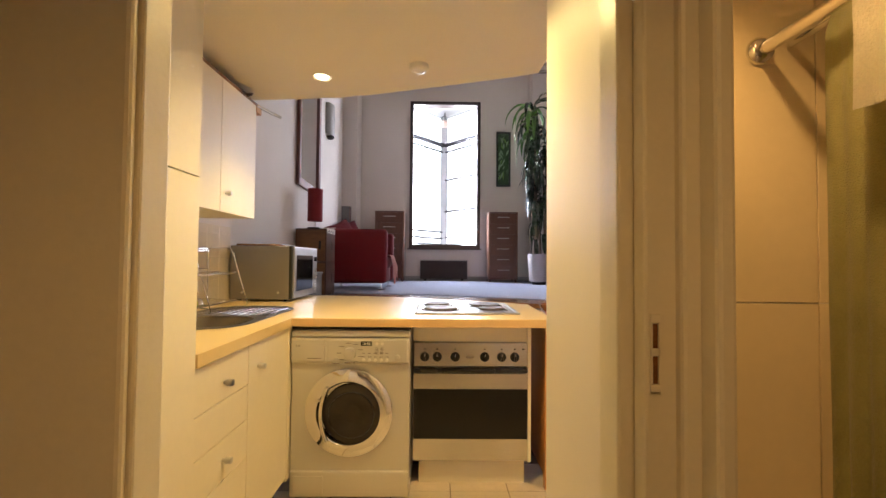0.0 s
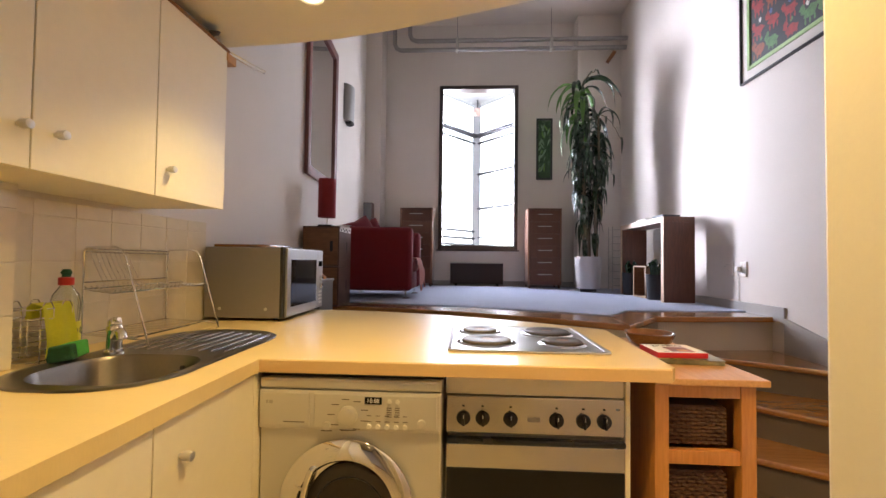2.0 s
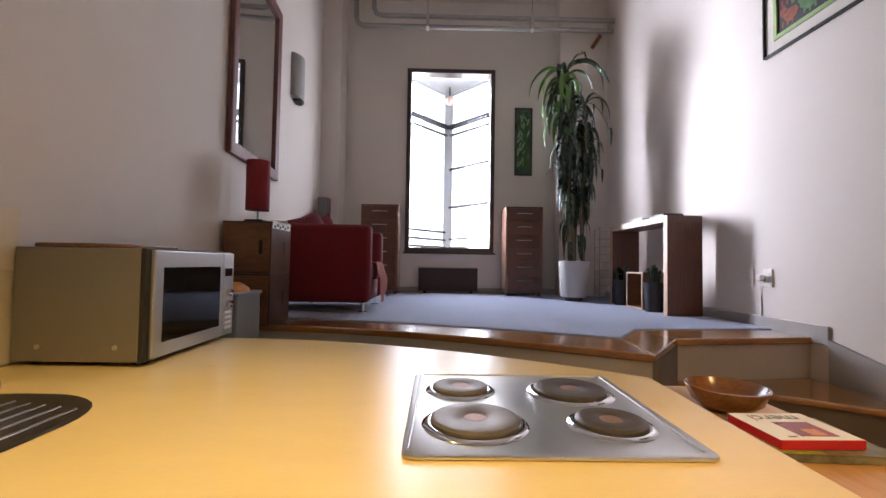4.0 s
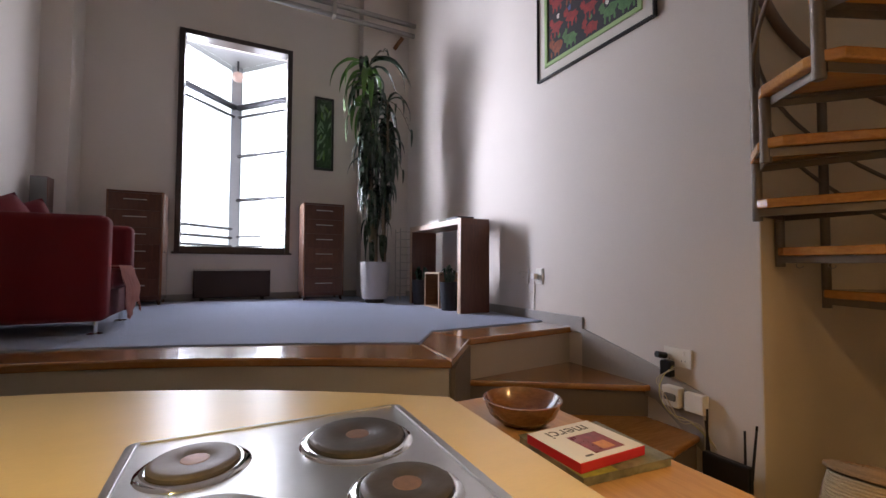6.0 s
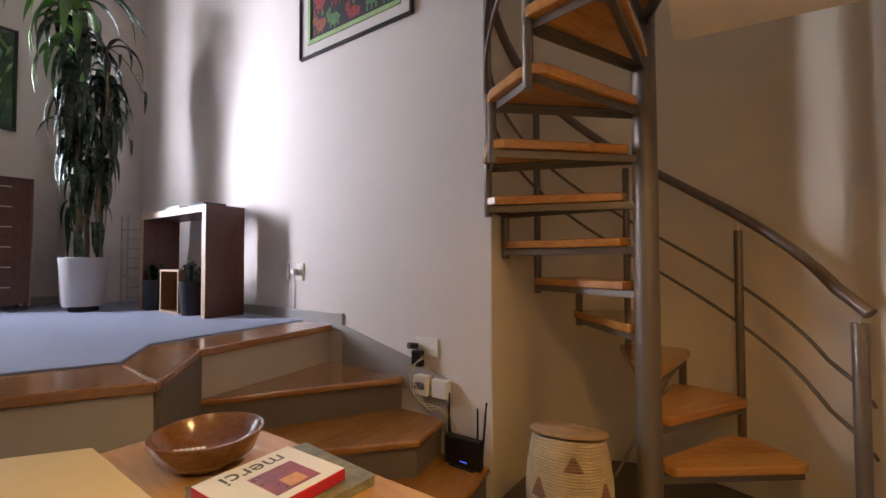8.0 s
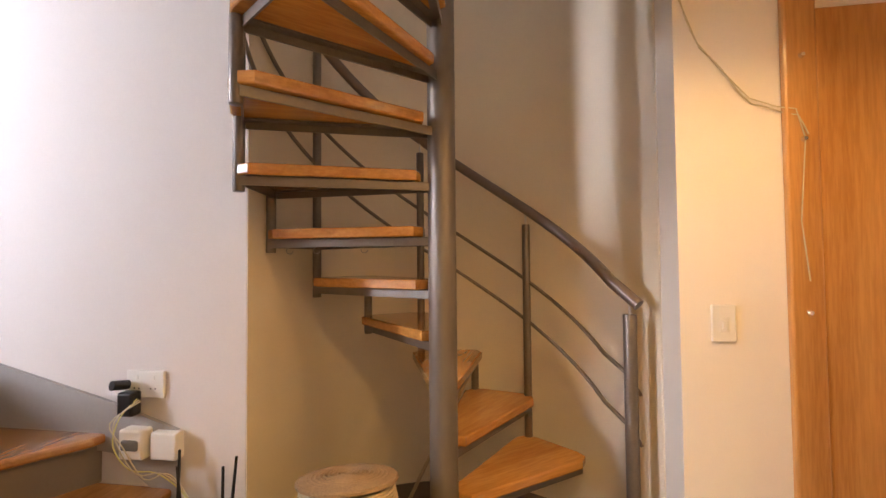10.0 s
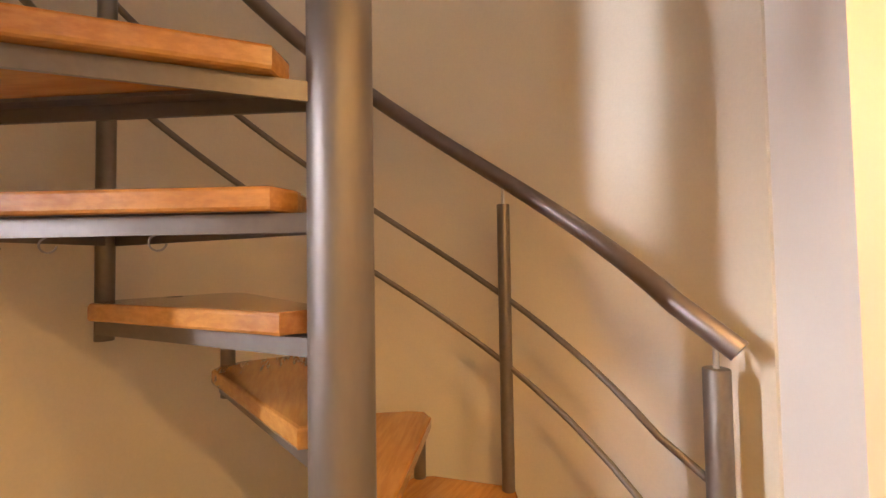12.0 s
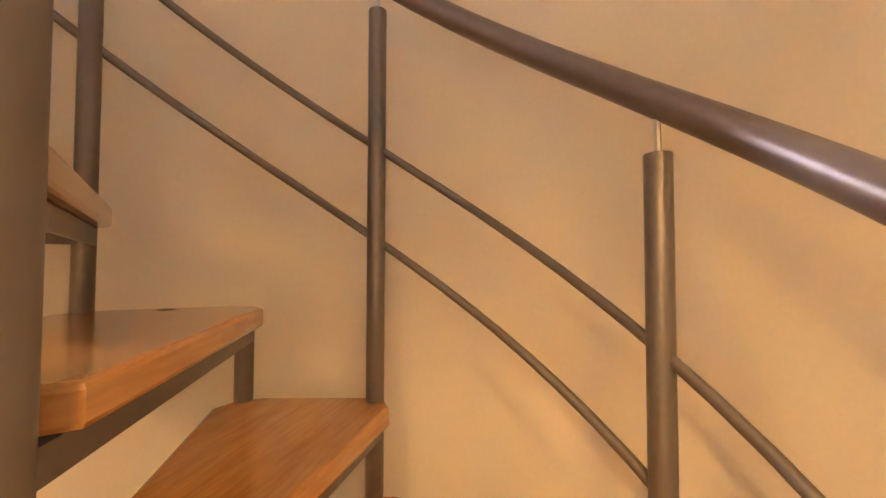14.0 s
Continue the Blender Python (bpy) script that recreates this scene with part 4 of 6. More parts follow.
def spiral_stair():
    s = thing("spiral_staircase", (CX, CY, 0.0), "spiral stair with varnished pine treads on silver-painted steel", "staircase")
    part("pole", rod((CX, CY, 0.0), (CX, CY, 4.0), 0.052, 32), "pole_metal", s, "thick silver-painted centre pole", 40)
    part("base_plate", lathe([(0.11, 0.0), (0.11, 0.010), (0.10, 0.012), (0.053, 0.012)], (CX, CY, 0.0), 32), "stair_metal", s)
    # one tread in its own frame: its front edge lies along +x, the next post is a step further round
    h = radians(STEP)
    c, sn = math.cos(h), math.sin(h)

    def at(r, t, off):
        """A point r out along the edge at t of a step, pushed off sideways."""
        a = h * t
        return (r * math.cos(a) - off * math.sin(a), r * math.sin(a) + off * math.cos(a))
    outline = [at(0.100, 0, -0.030), at(0.670, 0, -0.043), at(0.716, 0, -0.016), at(0.722, 0.10, 0), at(0.716, 0.86, 0), at(0.700, 1, 0.020), at(0.662, 1, 0.050), at(0.100, 1, 0.034), at(0.078, 0.5, 0)]
    bm = prism(outline, -0.040, 0.0, 0.007, seg=2)
    wood_me = bpy.data.meshes.new("tread")
    bm.to_mesh(wood_me)
    bm.free()
    wood_me.materials.append(M["orange_wood"])
    bm = bmesh.new()

    def bar(p, q, w, z0, z1):
        d = (Vector(q) - Vector(p)).normalized()
        n = Vector((-d.y, d.x)) * w
        prism([p, q, (q[0] + n.x, q[1] + n.y), (p[0] + n.x, p[1] + n.y)], z0, z1, 0, bm)
    bar(at(0.045, 0, -0.012), at(0.694, 0, -0.020), 0.034, -0.048, -0.042)
    bar(at(0.045, 0, -0.012), at(0.694, 0, -0.020), 0.006, -0.073, -0.048)
    bar(at(0.694, 1, 0.024), at(0.045, 1, 0.014), 0.034, -0.048, -0.042)
    bar(at(0.694, 1, 0.024), at(0.045, 1, 0.014), 0.006, -0.073, -0.048)
    bar(at(0.694, 0, -0.018), at(0.694, 1, 0.022), 0.006, -0.073, -0.042)
    frame_me = bpy.data.meshes.new("bracket")
    bm.to_mesh(frame_me)
    bm.free()
    frame_me.materials.append(M["stair_metal"])
    hook_me = bpy.data.meshes.new("hook")
    bm = tube([(0.013 * math.sin(a), 0, -0.073 - 0.011 + 0.013 * math.cos(a)) for a in np.linspace(0.2, 4.6, 12)], 0.0018, 6)
    bm.to_mesh(hook_me)
    bm.free()
    hook_me.materials.append(M["pipe"])
    knot_me = bpy.data.meshes.new("knot_hole")
    bm = prism([(0.655 + 0.011 * math.cos(a), 0.135 + 0.018 * math.sin(a)) for a in np.linspace(0, 6.0, 12)], 0.0002, 0.0008)
    bm.to_mesh(knot_me)
    bm.free()
    knot_me.materials.append(M["black_matt"])
    for k in range(-4, 8):
        front, top = 41.5 + STEP * k, 1.16 + RISE * k
        t = new("tread", wood_me)
        t.parent = s
        t.matrix_basis = pose(0, 0, top, 0, 0, front)
        b = new("bracket", frame_me)
        b.parent = t
        tagged(t, "varnished orange pine tread with rounded corners")
        if k == 0:
            hole = new("knot_hole", knot_me)
            hole.parent = t
        if k == 1:
            for r, off in ((0.28, 0.12), (0.47, 0.19), (0.60, 0.22)):
                hk = new("hook", hook_me)
                hk.parent = t
                hk.matrix_basis = pose(r, off, 0, 0, 0, 40)
        # the post at the front corner joins it to the tread below; every other one carries the rail
        long = k % 2 == 1
        low = max(0.0, top - RISE - 0.092) if k > -4 else 0.0
        high = top + (0.850 if long else -0.042)
        if k > -4:
            part("baluster" if long else "spacer_post", rod(polar(RP, front, low), polar(RP, front, high), 0.0195, 18, None, None, 0.002), "stair_metal", s, "", 40)
            if long:
                part("rail_pin", rod(polar(RP, front, high), polar(RP, front, high + 0.065), 0.005, 8), "knob", s)
    part("newel", rod((2.772, 1.408, 0.0), (2.772, 1.408, 1.012), 0.026, 20, None, None, 0.003), "stair_metal", s, "", 40)
    part("rail_pin", rod((2.772, 1.408, 1.0), (2.772, 1.408, 1.07), 0.006, 8), "knob", s)
    rail = lambda d: 1.486 + 0.00862 * (d + 28.1)
    pts = [(2.735, 1.383, 1.052)] + [polar(RP + 0.005, a, rail(a)) for a in np.arange(-68, 235, 1.5)]
    part("handrail", tube(pts, 0.0245, 24), "rail_metal", s, "round brown-silver handrail", 60)
    for z0 in (1.130, 0.929):
        bar_z = lambda d: z0 + 0.0081 * (d + 28.1)
        pts = [(2.772, 1.408, bar_z(-73))] + [polar(RP + 0.002, a, bar_z(a)) for a in np.arange(-64, 235, 5)]
        part("infill_rod", tube(pts, 0.009, 10), "stair_metal", s, "", 50)
    for z in (0.72, 0.52):
        part("rod_end", tube([(2.772, 1.408, z), (2.80, 1.375, z - 0.01), (2.812, 1.362, z - 0.035)], 0.007, 8), "stair_metal", s)


M["rail_metal"] = surface("handrail_paint", (0.19, 0.145, 0.12), 0.36, metal=0.55, var=0.1, scale=4, fine=60, bump=0.02, rvar=0.04)
spiral_stair()


# ---- beside the stair ----
def light_switch():
    s = thing("light_switch", (2.576, 1.158, 1.0), "white rocker light switch on the cream wall", "switch")
    part("plate", box(2.566, 2.577, 1.120, 1.198, 0.945, 1.072, 0.004), "white_plastic", s)
    part("surround", box(2.5645, 2.568, 1.145, 1.173, 0.978, 1.030, 0.002), "white_plastic", s)
    part("rocker", turned(box(2.560, 2.566, 1.152, 1.166, 0.988, 1.018, 0.002), Matrix.Identity(4)), "white_plastic", s)


light_switch()


def pine_door():
    d = thing("pine_door", (2.56, 0.7, 0.0), "varnished pine door frame and door in the passage", "door")
    part("architrave", box(2.548, 2.577, 0.86, 0.962, 0, 2.12, 0.008), "pine", d)
    part("door_leaf", box(2.556, 2.577, 0.05, 0.858, 0.005, 2.06, 0.004), "pine", d)
    for z in (1.9, 1.62, 1.05):
        part("clip", rod((2.547, 0.91, z), (2.536, 0.91, z), 0.010, 12, None, 0.006), "chrome", d)
    c = thing("cable", (2.56, 1.0, 1.9), "thin pale cable hanging along the wall and door frame", "cable")
    pts = [(2.570, 1.284, 2.165), (2.570, 1.22, 1.98), (2.570, 1.13, 1.86), (2.570, 1.06, 1.775), (2.566, 0.98, 1.74), (2.540, 0.935, 1.72), (2.540, 0.91, 1.62), (2.540, 0.93, 1.35), (2.540, 0.90, 1.05)]
    fine = [Vector(a).lerp(Vector(b), t) for a, b in zip(pts, pts[1:]) for t in (0, 0.33, 0.66)]
    part("lead", tube(fine, 0.0022, 6), "cable", c)
    part("second_lead", tube([p + Vector((0.002, -0.012 + 0.008 * math.sin(i), -0.02)) for i, p in enumerate(fine[:18])], 0.0025, 6), "cable", c)


pine_door()


def laundry_basket():
    at = (2.355, 2.412, 0.0)
    b = thing("laundry_basket", at, "coiled grass lidded basket with brown triangles, leaning slightly", "basket")
    n, step = 46, 0.0107
    turn = np.linspace(0, 2 * math.pi, 40, endpoint=False)

    def at_coil(i, a, out=0.0):
        # the coils lean over more the higher they lie
        r = 0.128 + 0.052 * math.sin(0.25 + i / n * 2.55) + out
        return (at[0] + r * math.cos(a), at[1] + r * math.sin(a), 0.008 + i * step - 0.20 * (i / n) ** 2 * r * math.cos(a - 0.28))
    for i in range(n):
        part("coil", tube([at_coil(i, a) for a in turn], 0.0062, 6, None, True), "coil", b, "", 80)
    for zc, ang, hh in ((0.385, 205, 0.060), (0.27, 158, 0.085), (0.27, 250, 0.085), (0.13, 205, 0.09), (0.385, 110, 0.060), (0.385, 300, 0.060)):
        g = bmesh.new()
        for j in range(int(hh / step)):
            w = 0.22 * (1 - j * step / hh)
            tube([at_coil(round(zc / step) + j, radians(ang) + a, 0.002) for a in np.linspace(-w, w, 6)], 0.0056, 6, g)
        part("triangle", g, "coil_brown", b, "brown woven triangle", 80)
    top = Matrix.Translation((at[0], at[1], 0.500)) @ Matrix.Rotation(0.28, 4, "Z") @ Matrix.Rotation(0.20, 4, "Y")
    lid = part("lid", turned(lathe([(0.154, 0.0), (0.166, 0.005), (0.167, 0.014), (0.15, 0.021), (0.09, 0.026), (0.01, 0.028)], (0, 0, 0), 40), top), "coil_lid", b, "slightly domed brown lid", 50)
    for i in range(11):
        r = 0.160 - i * 0.0142
        part("lid_coil", turned(tube([(r * math.cos(a), r * math.sin(a), 0.0145 + 0.0125 * min(1, i / 6)) for a in turn], 0.0050, 6, None, True), top), "coil_lid", lid, "", 80)


M["coil_lid"] = surface("brown_basket_lid", (0.33, 0.21, 0.105), 0.85, var=0.3, scale=14, fine=120, bump=0.5)
laundry_basket()


def lath():
    s = thing("lath", (3.12, 2.40, 0.0), "thin pale wooden lath leaning under the spiral stair", "lath")
    part("strip", rod((3.12, 2.40, 0.004), (3.075, 2.075, 0.68), 0.009, 6), "pale_lath", s)


M["pale_lath"] = timber("pale_lath_wood", (0.55, 0.42, 0.26), (0.42, 0.30, 0.17), (9, 9, 1.2), 0.5, 0.1)
lath()


def router():
    r = thing("router", (2.40, 2.97, 0.191), "black wifi router with upright aerials on the lowest step", "router")
    part("body", box(2.365, 2.405, 2.865, 3.085, 0.195, 0.345, 0.008), "black", r)
    part("foot", box(2.352, 2.425, 2.90, 3.05, 0.191, 0.200, 0.003), "black", r)
    for y, lean, h in ((2.872, -0.02, 0.19), (2.90, 0.005, 0.15), (3.06, 0.03, 0.14), (3.08, 0.0, 0.20)):
        part("aerial", rod((2.40, y, 0.28), (2.41, y + lean, 0.345 + h), 0.0065, 10, None, 0.005), "black", r)
    for i in range(4):
        part("indicator", box(2.3640, 2.3655, 2.945 + i * 0.012, 2.950 + i * 0.012, 0.222, 0.226), "led_blue", r)


router()


def socket(y0, y1, z0, z1, label):
    s = thing("power_socket", (2.455, (y0 + y1) / 2, z0), label, "socket", "wall sockets")
    part("plate", box(2.448, 2.461, y0, y1, z0, z1, 0.003), "white_plastic", s)
    for dy in (0.28, 0.72):
        y = y0 + (y1 - y0) * dy
        part("switch", box(2.445, 2.449, y - 0.007, y + 0.007, z1 - 0.035, z1 - 0.018, 0.001), "white_plastic", s)
        for k in (-0.010, 0.010):
            part("pin_hole", rod((2.4495, y + k, z0 + 0.035), (2.4475, y + k, z0 + 0.035), 0.003, 8), "black", s)
    return s


socket(4.395, 4.475, 1.12, 1.246, "white wall socket plate with a plug and lead")
p = thing("plug", (2.44, 4.475, 1.18), "white plug with a lead running down the wall", "plug")
part("body", box(2.405, 2.447, 4.445, 4.49, 1.16, 1.205, 0.008), "white_plastic", p)
part("lead", tube([(2.43, 4.48, 1.165), (2.452, 4.50, 1.12), (2.455, 4.505, 1.0), (2.455, 4.503, 0.90)], 0.004, 6), "white_plastic", p)
w = thing("wall_plate", (2.455, 4.645, 1.12), "wall-coloured socket plate with small dark slots", "socket")
part("plate", box(2.450, 2.461, 4.572, 4.718, 1.122, 1.243, 0.003), "wall", w)
for y, z in ((4.605, 1.205), (4.632, 1.215), (4.668, 1.215), (4.692, 1.200), (4.64, 1.165)):
    part("slot", box(2.4488, 2.4505, y - 0.010, y + 0.006, z, z + 0.006, 0.0004), "silver_dark", w)
socket(3.185, 3.345, 0.715, 0.818, "cream double wall socket crowded with plugs")


def plug_tangle():
    t = thing("power_adapters", (2.42, 3.26, 0.6), "black and white power adapters with pale leads in the socket", "adapter")
    part("black_plug", box(2.40, 2.447, 3.275, 3.34, 0.655, 0.745, 0.008), "black", t)
    part("black_head", rod((2.44, 3.33, 0.765), (2.385, 3.345, 0.775), 0.018, 14), "black", t)
    part("white_adapter", box(2.395, 2.459, 3.225, 3.325, 0.50, 0.61, 0.008), "white_plastic", t)
    part("white_box", box(2.41, 2.459, 3.10, 3.205, 0.50, 0.60, 0.006), "white_plastic", t)
    part("brick", box(2.385, 2.44, 3.24, 3.31, 0.535, 0.575, 0.010), "grey_speaker", t)
    for j in range(3):
        pts = [(2.42 - 0.012 * j, 3.27 - 0.02 * j, 0.72), (2.375, 3.30 + 0.02 * j, 0.66 - 0.01 * j), (2.37, 3.32 - 0.02 * j, 0.56), (2.39, 3.27 - 0.03 * j, 0.47 - 0.015 * j), (2.41, 3.18 - 0.02 * j, 0.455), (2.425, 3.10, 0.40 + 0.01 * j), (2.42, 3.03, 0.34)]
        fine = []
        for i in range(len(pts) - 1):
            p0, p1, p2, p3 = (Vector(pts[max(0, min(len(pts) - 1, q))]) for q in (i - 1, i, i + 1, i + 2))
            for u in (0, 0.25, 0.5, 0.75):
                fine.append(0.5 * ((2 * p1) + (-p0 + p2) * u + (2 * p0 - 5 * p1 + 4 * p2 - p3) * u * u + (-p0 + 3 * p1 - 3 * p2 + p3) * u ** 3))
        part("lead", tube(fine, 0.0024, 6), "cable" if j else "cable_yellow", t, "", 60)


M["cable_yellow"] = surface("yellow_cable", (0.55, 0.50, 0.14), 0.5, var=0.1)
plug_tangle()


# ---- trolley by the worktop ----
def trolley():
    t = thing("basket_trolley", (0.92, 2.5, 0.0), "orange beech kitchen unit with woven drawers", "trolley")
    part("top", box(0.735, 1.098, 2.138, 2.90, 0.826, 0.848, 0.003), "trolley_top", t)
    for y0 in (2.16, 2.83):
        for x0, x1 in ((0.742, 0.788), (1.018, 1.066)):
            part("leg", box(x0, x1, y0, y0 + 0.045, 0.0, 0.826, 0.003), "trolley_wood", t)
    part("side", box(0.7485, 0.760, 2.205, 2.83, 0.06, 0.825), "trolley_wood", t)
    part("side", box(1.040, 1.052, 2.205, 2.83, 0.06, 0.825), "trolley_wood", t)
    part("back", box(0.788, 1.018, 2.845, 2.857, 0.06, 0.825), "trolley_wood", t)
    for z in (0.785, 0.567, 0.35, 0.135):
        part("rail", box(0.788, 1.018, 2.165, 2.19, z - 0.005, z + (0.041 if z < 0.7 else 0.035), 0.002), "trolley_wood", t)
    for z0 in (0.612, 0.395, 0.18):
        g = bmesh.new()
        box(0.800, 0.985, 2.198, 2.78, z0 + 0.004, z0 + 0.135, 0.006, g)
        rows = 10
        for i in range(rows):
            z = z0 + 0.012 + i * 0.0125
            pts = [(0.795 + j * 0.016, 2.193 + (0.005 if (i + j) % 2 else -0.004), z) for j in range(13)]
            tube(pts, 0.0062, 5, g)
        part("drawer", g, "wicker", t, "dark woven wicker drawer")


M["trolley_top"] = timber("beech_trolley_top", (0.62, 0.36, 0.15), (0.50, 0.26, 0.095), (12, 1.2, 12), 0.35, 0.2)
trolley()


def bowl():
    at = (0.935, 2.665, 0.849)
    b = thing("wooden_bowl", at, "turned dark wooden bowl on the beech unit", "bowl")
    part("shell", lathe([(0.045, 0.0), (0.060, 0.004), (0.088, 0.026), (0.104, 0.062), (0.105, 0.066), (0.100, 0.067), (0.082, 0.034), (0.052, 0.012), (0.005, 0.009)], at, 48), "bowl_wood", b, "", 40)
    s = thing("shell", (0.905, 2.69, 0.86), "small white ridged object in the bowl", "ornament")
    g = bmesh.new()
    for i in range(6):
        rod((0.885 + i * 0.008, 2.695 - i * 0.006, 0.868), (0.893 + i * 0.008, 2.711 - i * 0.006, 0.874), 0.006, 8, g)
    part("ridges", g, "paper", s)


bowl()


def books():
    m = thing("magazine", (0.96, 2.45, 0.849), "thick magazine with a colourful worn cover", "magazine")
    turn = pose(0.965, 2.445, 0, 0, 0, -4)
    part("page_block", turned(box(-0.125, 0.108, -0.112, 0.108, 0.849, 0.866, 0.002), turn), "magazine", m)
    part("cover", turned(box(-0.127, 0.110, -0.114, 0.110, 0.866, 0.8675), turn), "magazine", m)
    part("printed_patch", turned(box(-0.126, -0.04, -0.1135, -0.03, 0.8676, 0.868), turn), "magazine_green", m)
    b = thing("book", (0.93, 2.44, 0.868), "red and white hardback book with a picture on its cover", "book")
    turn = pose(0.928, 2.436, 0, 0, 0, 1)
    part("page_block", turned(box(-0.088, 0.088, -0.076, 0.076, 0.8705, 0.8865), turn), "paper", b)
    part("back_cover", turned(box(-0.092, 0.092, -0.081, 0.081, 0.868, 0.8705, 0.0008), turn), "book_red", b)
    part("spine", turned(box(-0.092, 0.092, -0.082, -0.078, 0.8695, 0.8885, 0.0008), turn), "book_red", b)
    part("edge", turned(box(-0.0925, -0.0885, -0.080, 0.080, 0.8695, 0.8885, 0.0008), turn), "book_red", b)
    c = part("front_cover", turned(box(-0.092, 0.092, -0.081, 0.081, 0.8865, 0.889, 0.0008), turn), "paper", b)
    part("picture", turned(box(-0.03, 0.055, -0.062, 0.022, 0.889, 0.8894), turn), "book_picture", c)
    part("picture_highlight", turned(box(0.0, 0.035, -0.055, -0.022, 0.8894, 0.8897), turn), "book_orange", c)
    letters("title", "merci", 0.052, turn @ pose(0.0, 0.048, 0.8892, 0, 0, 180), "ink", c)
    part("small_print", turned(box(-0.06, -0.04, -0.066, -0.060, 0.889, 0.8893), turn), "ink", c)


books()


# ---- living room ----
SLANT = Matrix.Translation((-1.27, 4.3, 0)) @ Matrix.Rotation(radians(3.95), 4, "Z") @ Matrix.Translation((1.27, -4.3, 0))


def chest():
    c = thing("chest_of_drawers", (1.265, 7.26, CARPET), "tall narrow walnut chest with slim metal handles", "chest of drawers", "chests beside the window")
    x0, x1, y0, y1, z1 = 1.02, 1.51, 7.045, 7.475, 2.018
    part("side_panel", box(x0, x0 + 0.020, y0 + 0.004, y1, 0.885, z1, 0.002), "walnut_side", c)
    part("side_panel", box(x1 - 0.020, x1, y0 + 0.004, y1, 0.885, z1, 0.002), "walnut_side", c)
    part("top", box(x0 + 0.020, x1 - 0.020, y0 + 0.004, y1, z1 - 0.02, z1 - 0.001, 0.002), "walnut", c)
    part("carcass", box(x0 + 0.021, x1 - 0.021, y0 + 0.03, y1 - 0.002, 0.886, z1 - 0.021), "walnut", c)
    n = 6
    h = (z1 - 0.024 - 0.93) / n
    for i in range(n):
        z = 0.93 + i * h
        d = part("drawer", box(x0 + 0.022, x1 - 0.022, y0, y0 + 0.022, z + 0.002, z + h - 0.002, 0.002), "walnut", c)
        g = rod((1.165, y0 - 0.018, z + h * 0.62), (1.365, y0 - 0.018, z + h * 0.62), 0.0045, 10)
        for x in (1.18, 1.35):
            rod((x, y0, z + h * 0.62), (x, y0 - 0.018, z + h * 0.62), 0.004, 8, g)
        part("handle", g, "knob", d, "slim metal bar handle")
    part("plinth", box(x0 + 0.021, x1 - 0.021, y0 + 0.012, y0 + 0.03, 0.887, 0.929), "walnut", c)
    for x, dx in ((x0 + 0.035, -0.012), (x1 - 0.035, 0.012)):
        for y in (y0 + 0.04, y1 - 0.05):
            part("foot", rod((x + dx, y, CARPET), (x, y, 0.888), 0.012, 10, None, 0.017), "walnut", c)
    return c


# sides lighter than the walnut fronts: window light put into the colour
M["walnut_side"] = timber("lit_walnut_side_panel", (0.26, 0.13, 0.075), (0.15, 0.065, 0.038), (10, 10, 1.1), 0.25, 0.6)
chest_right = chest()
chest_left = copy_thing(chest_right, pose(-0.645, 7.26, CARPET))


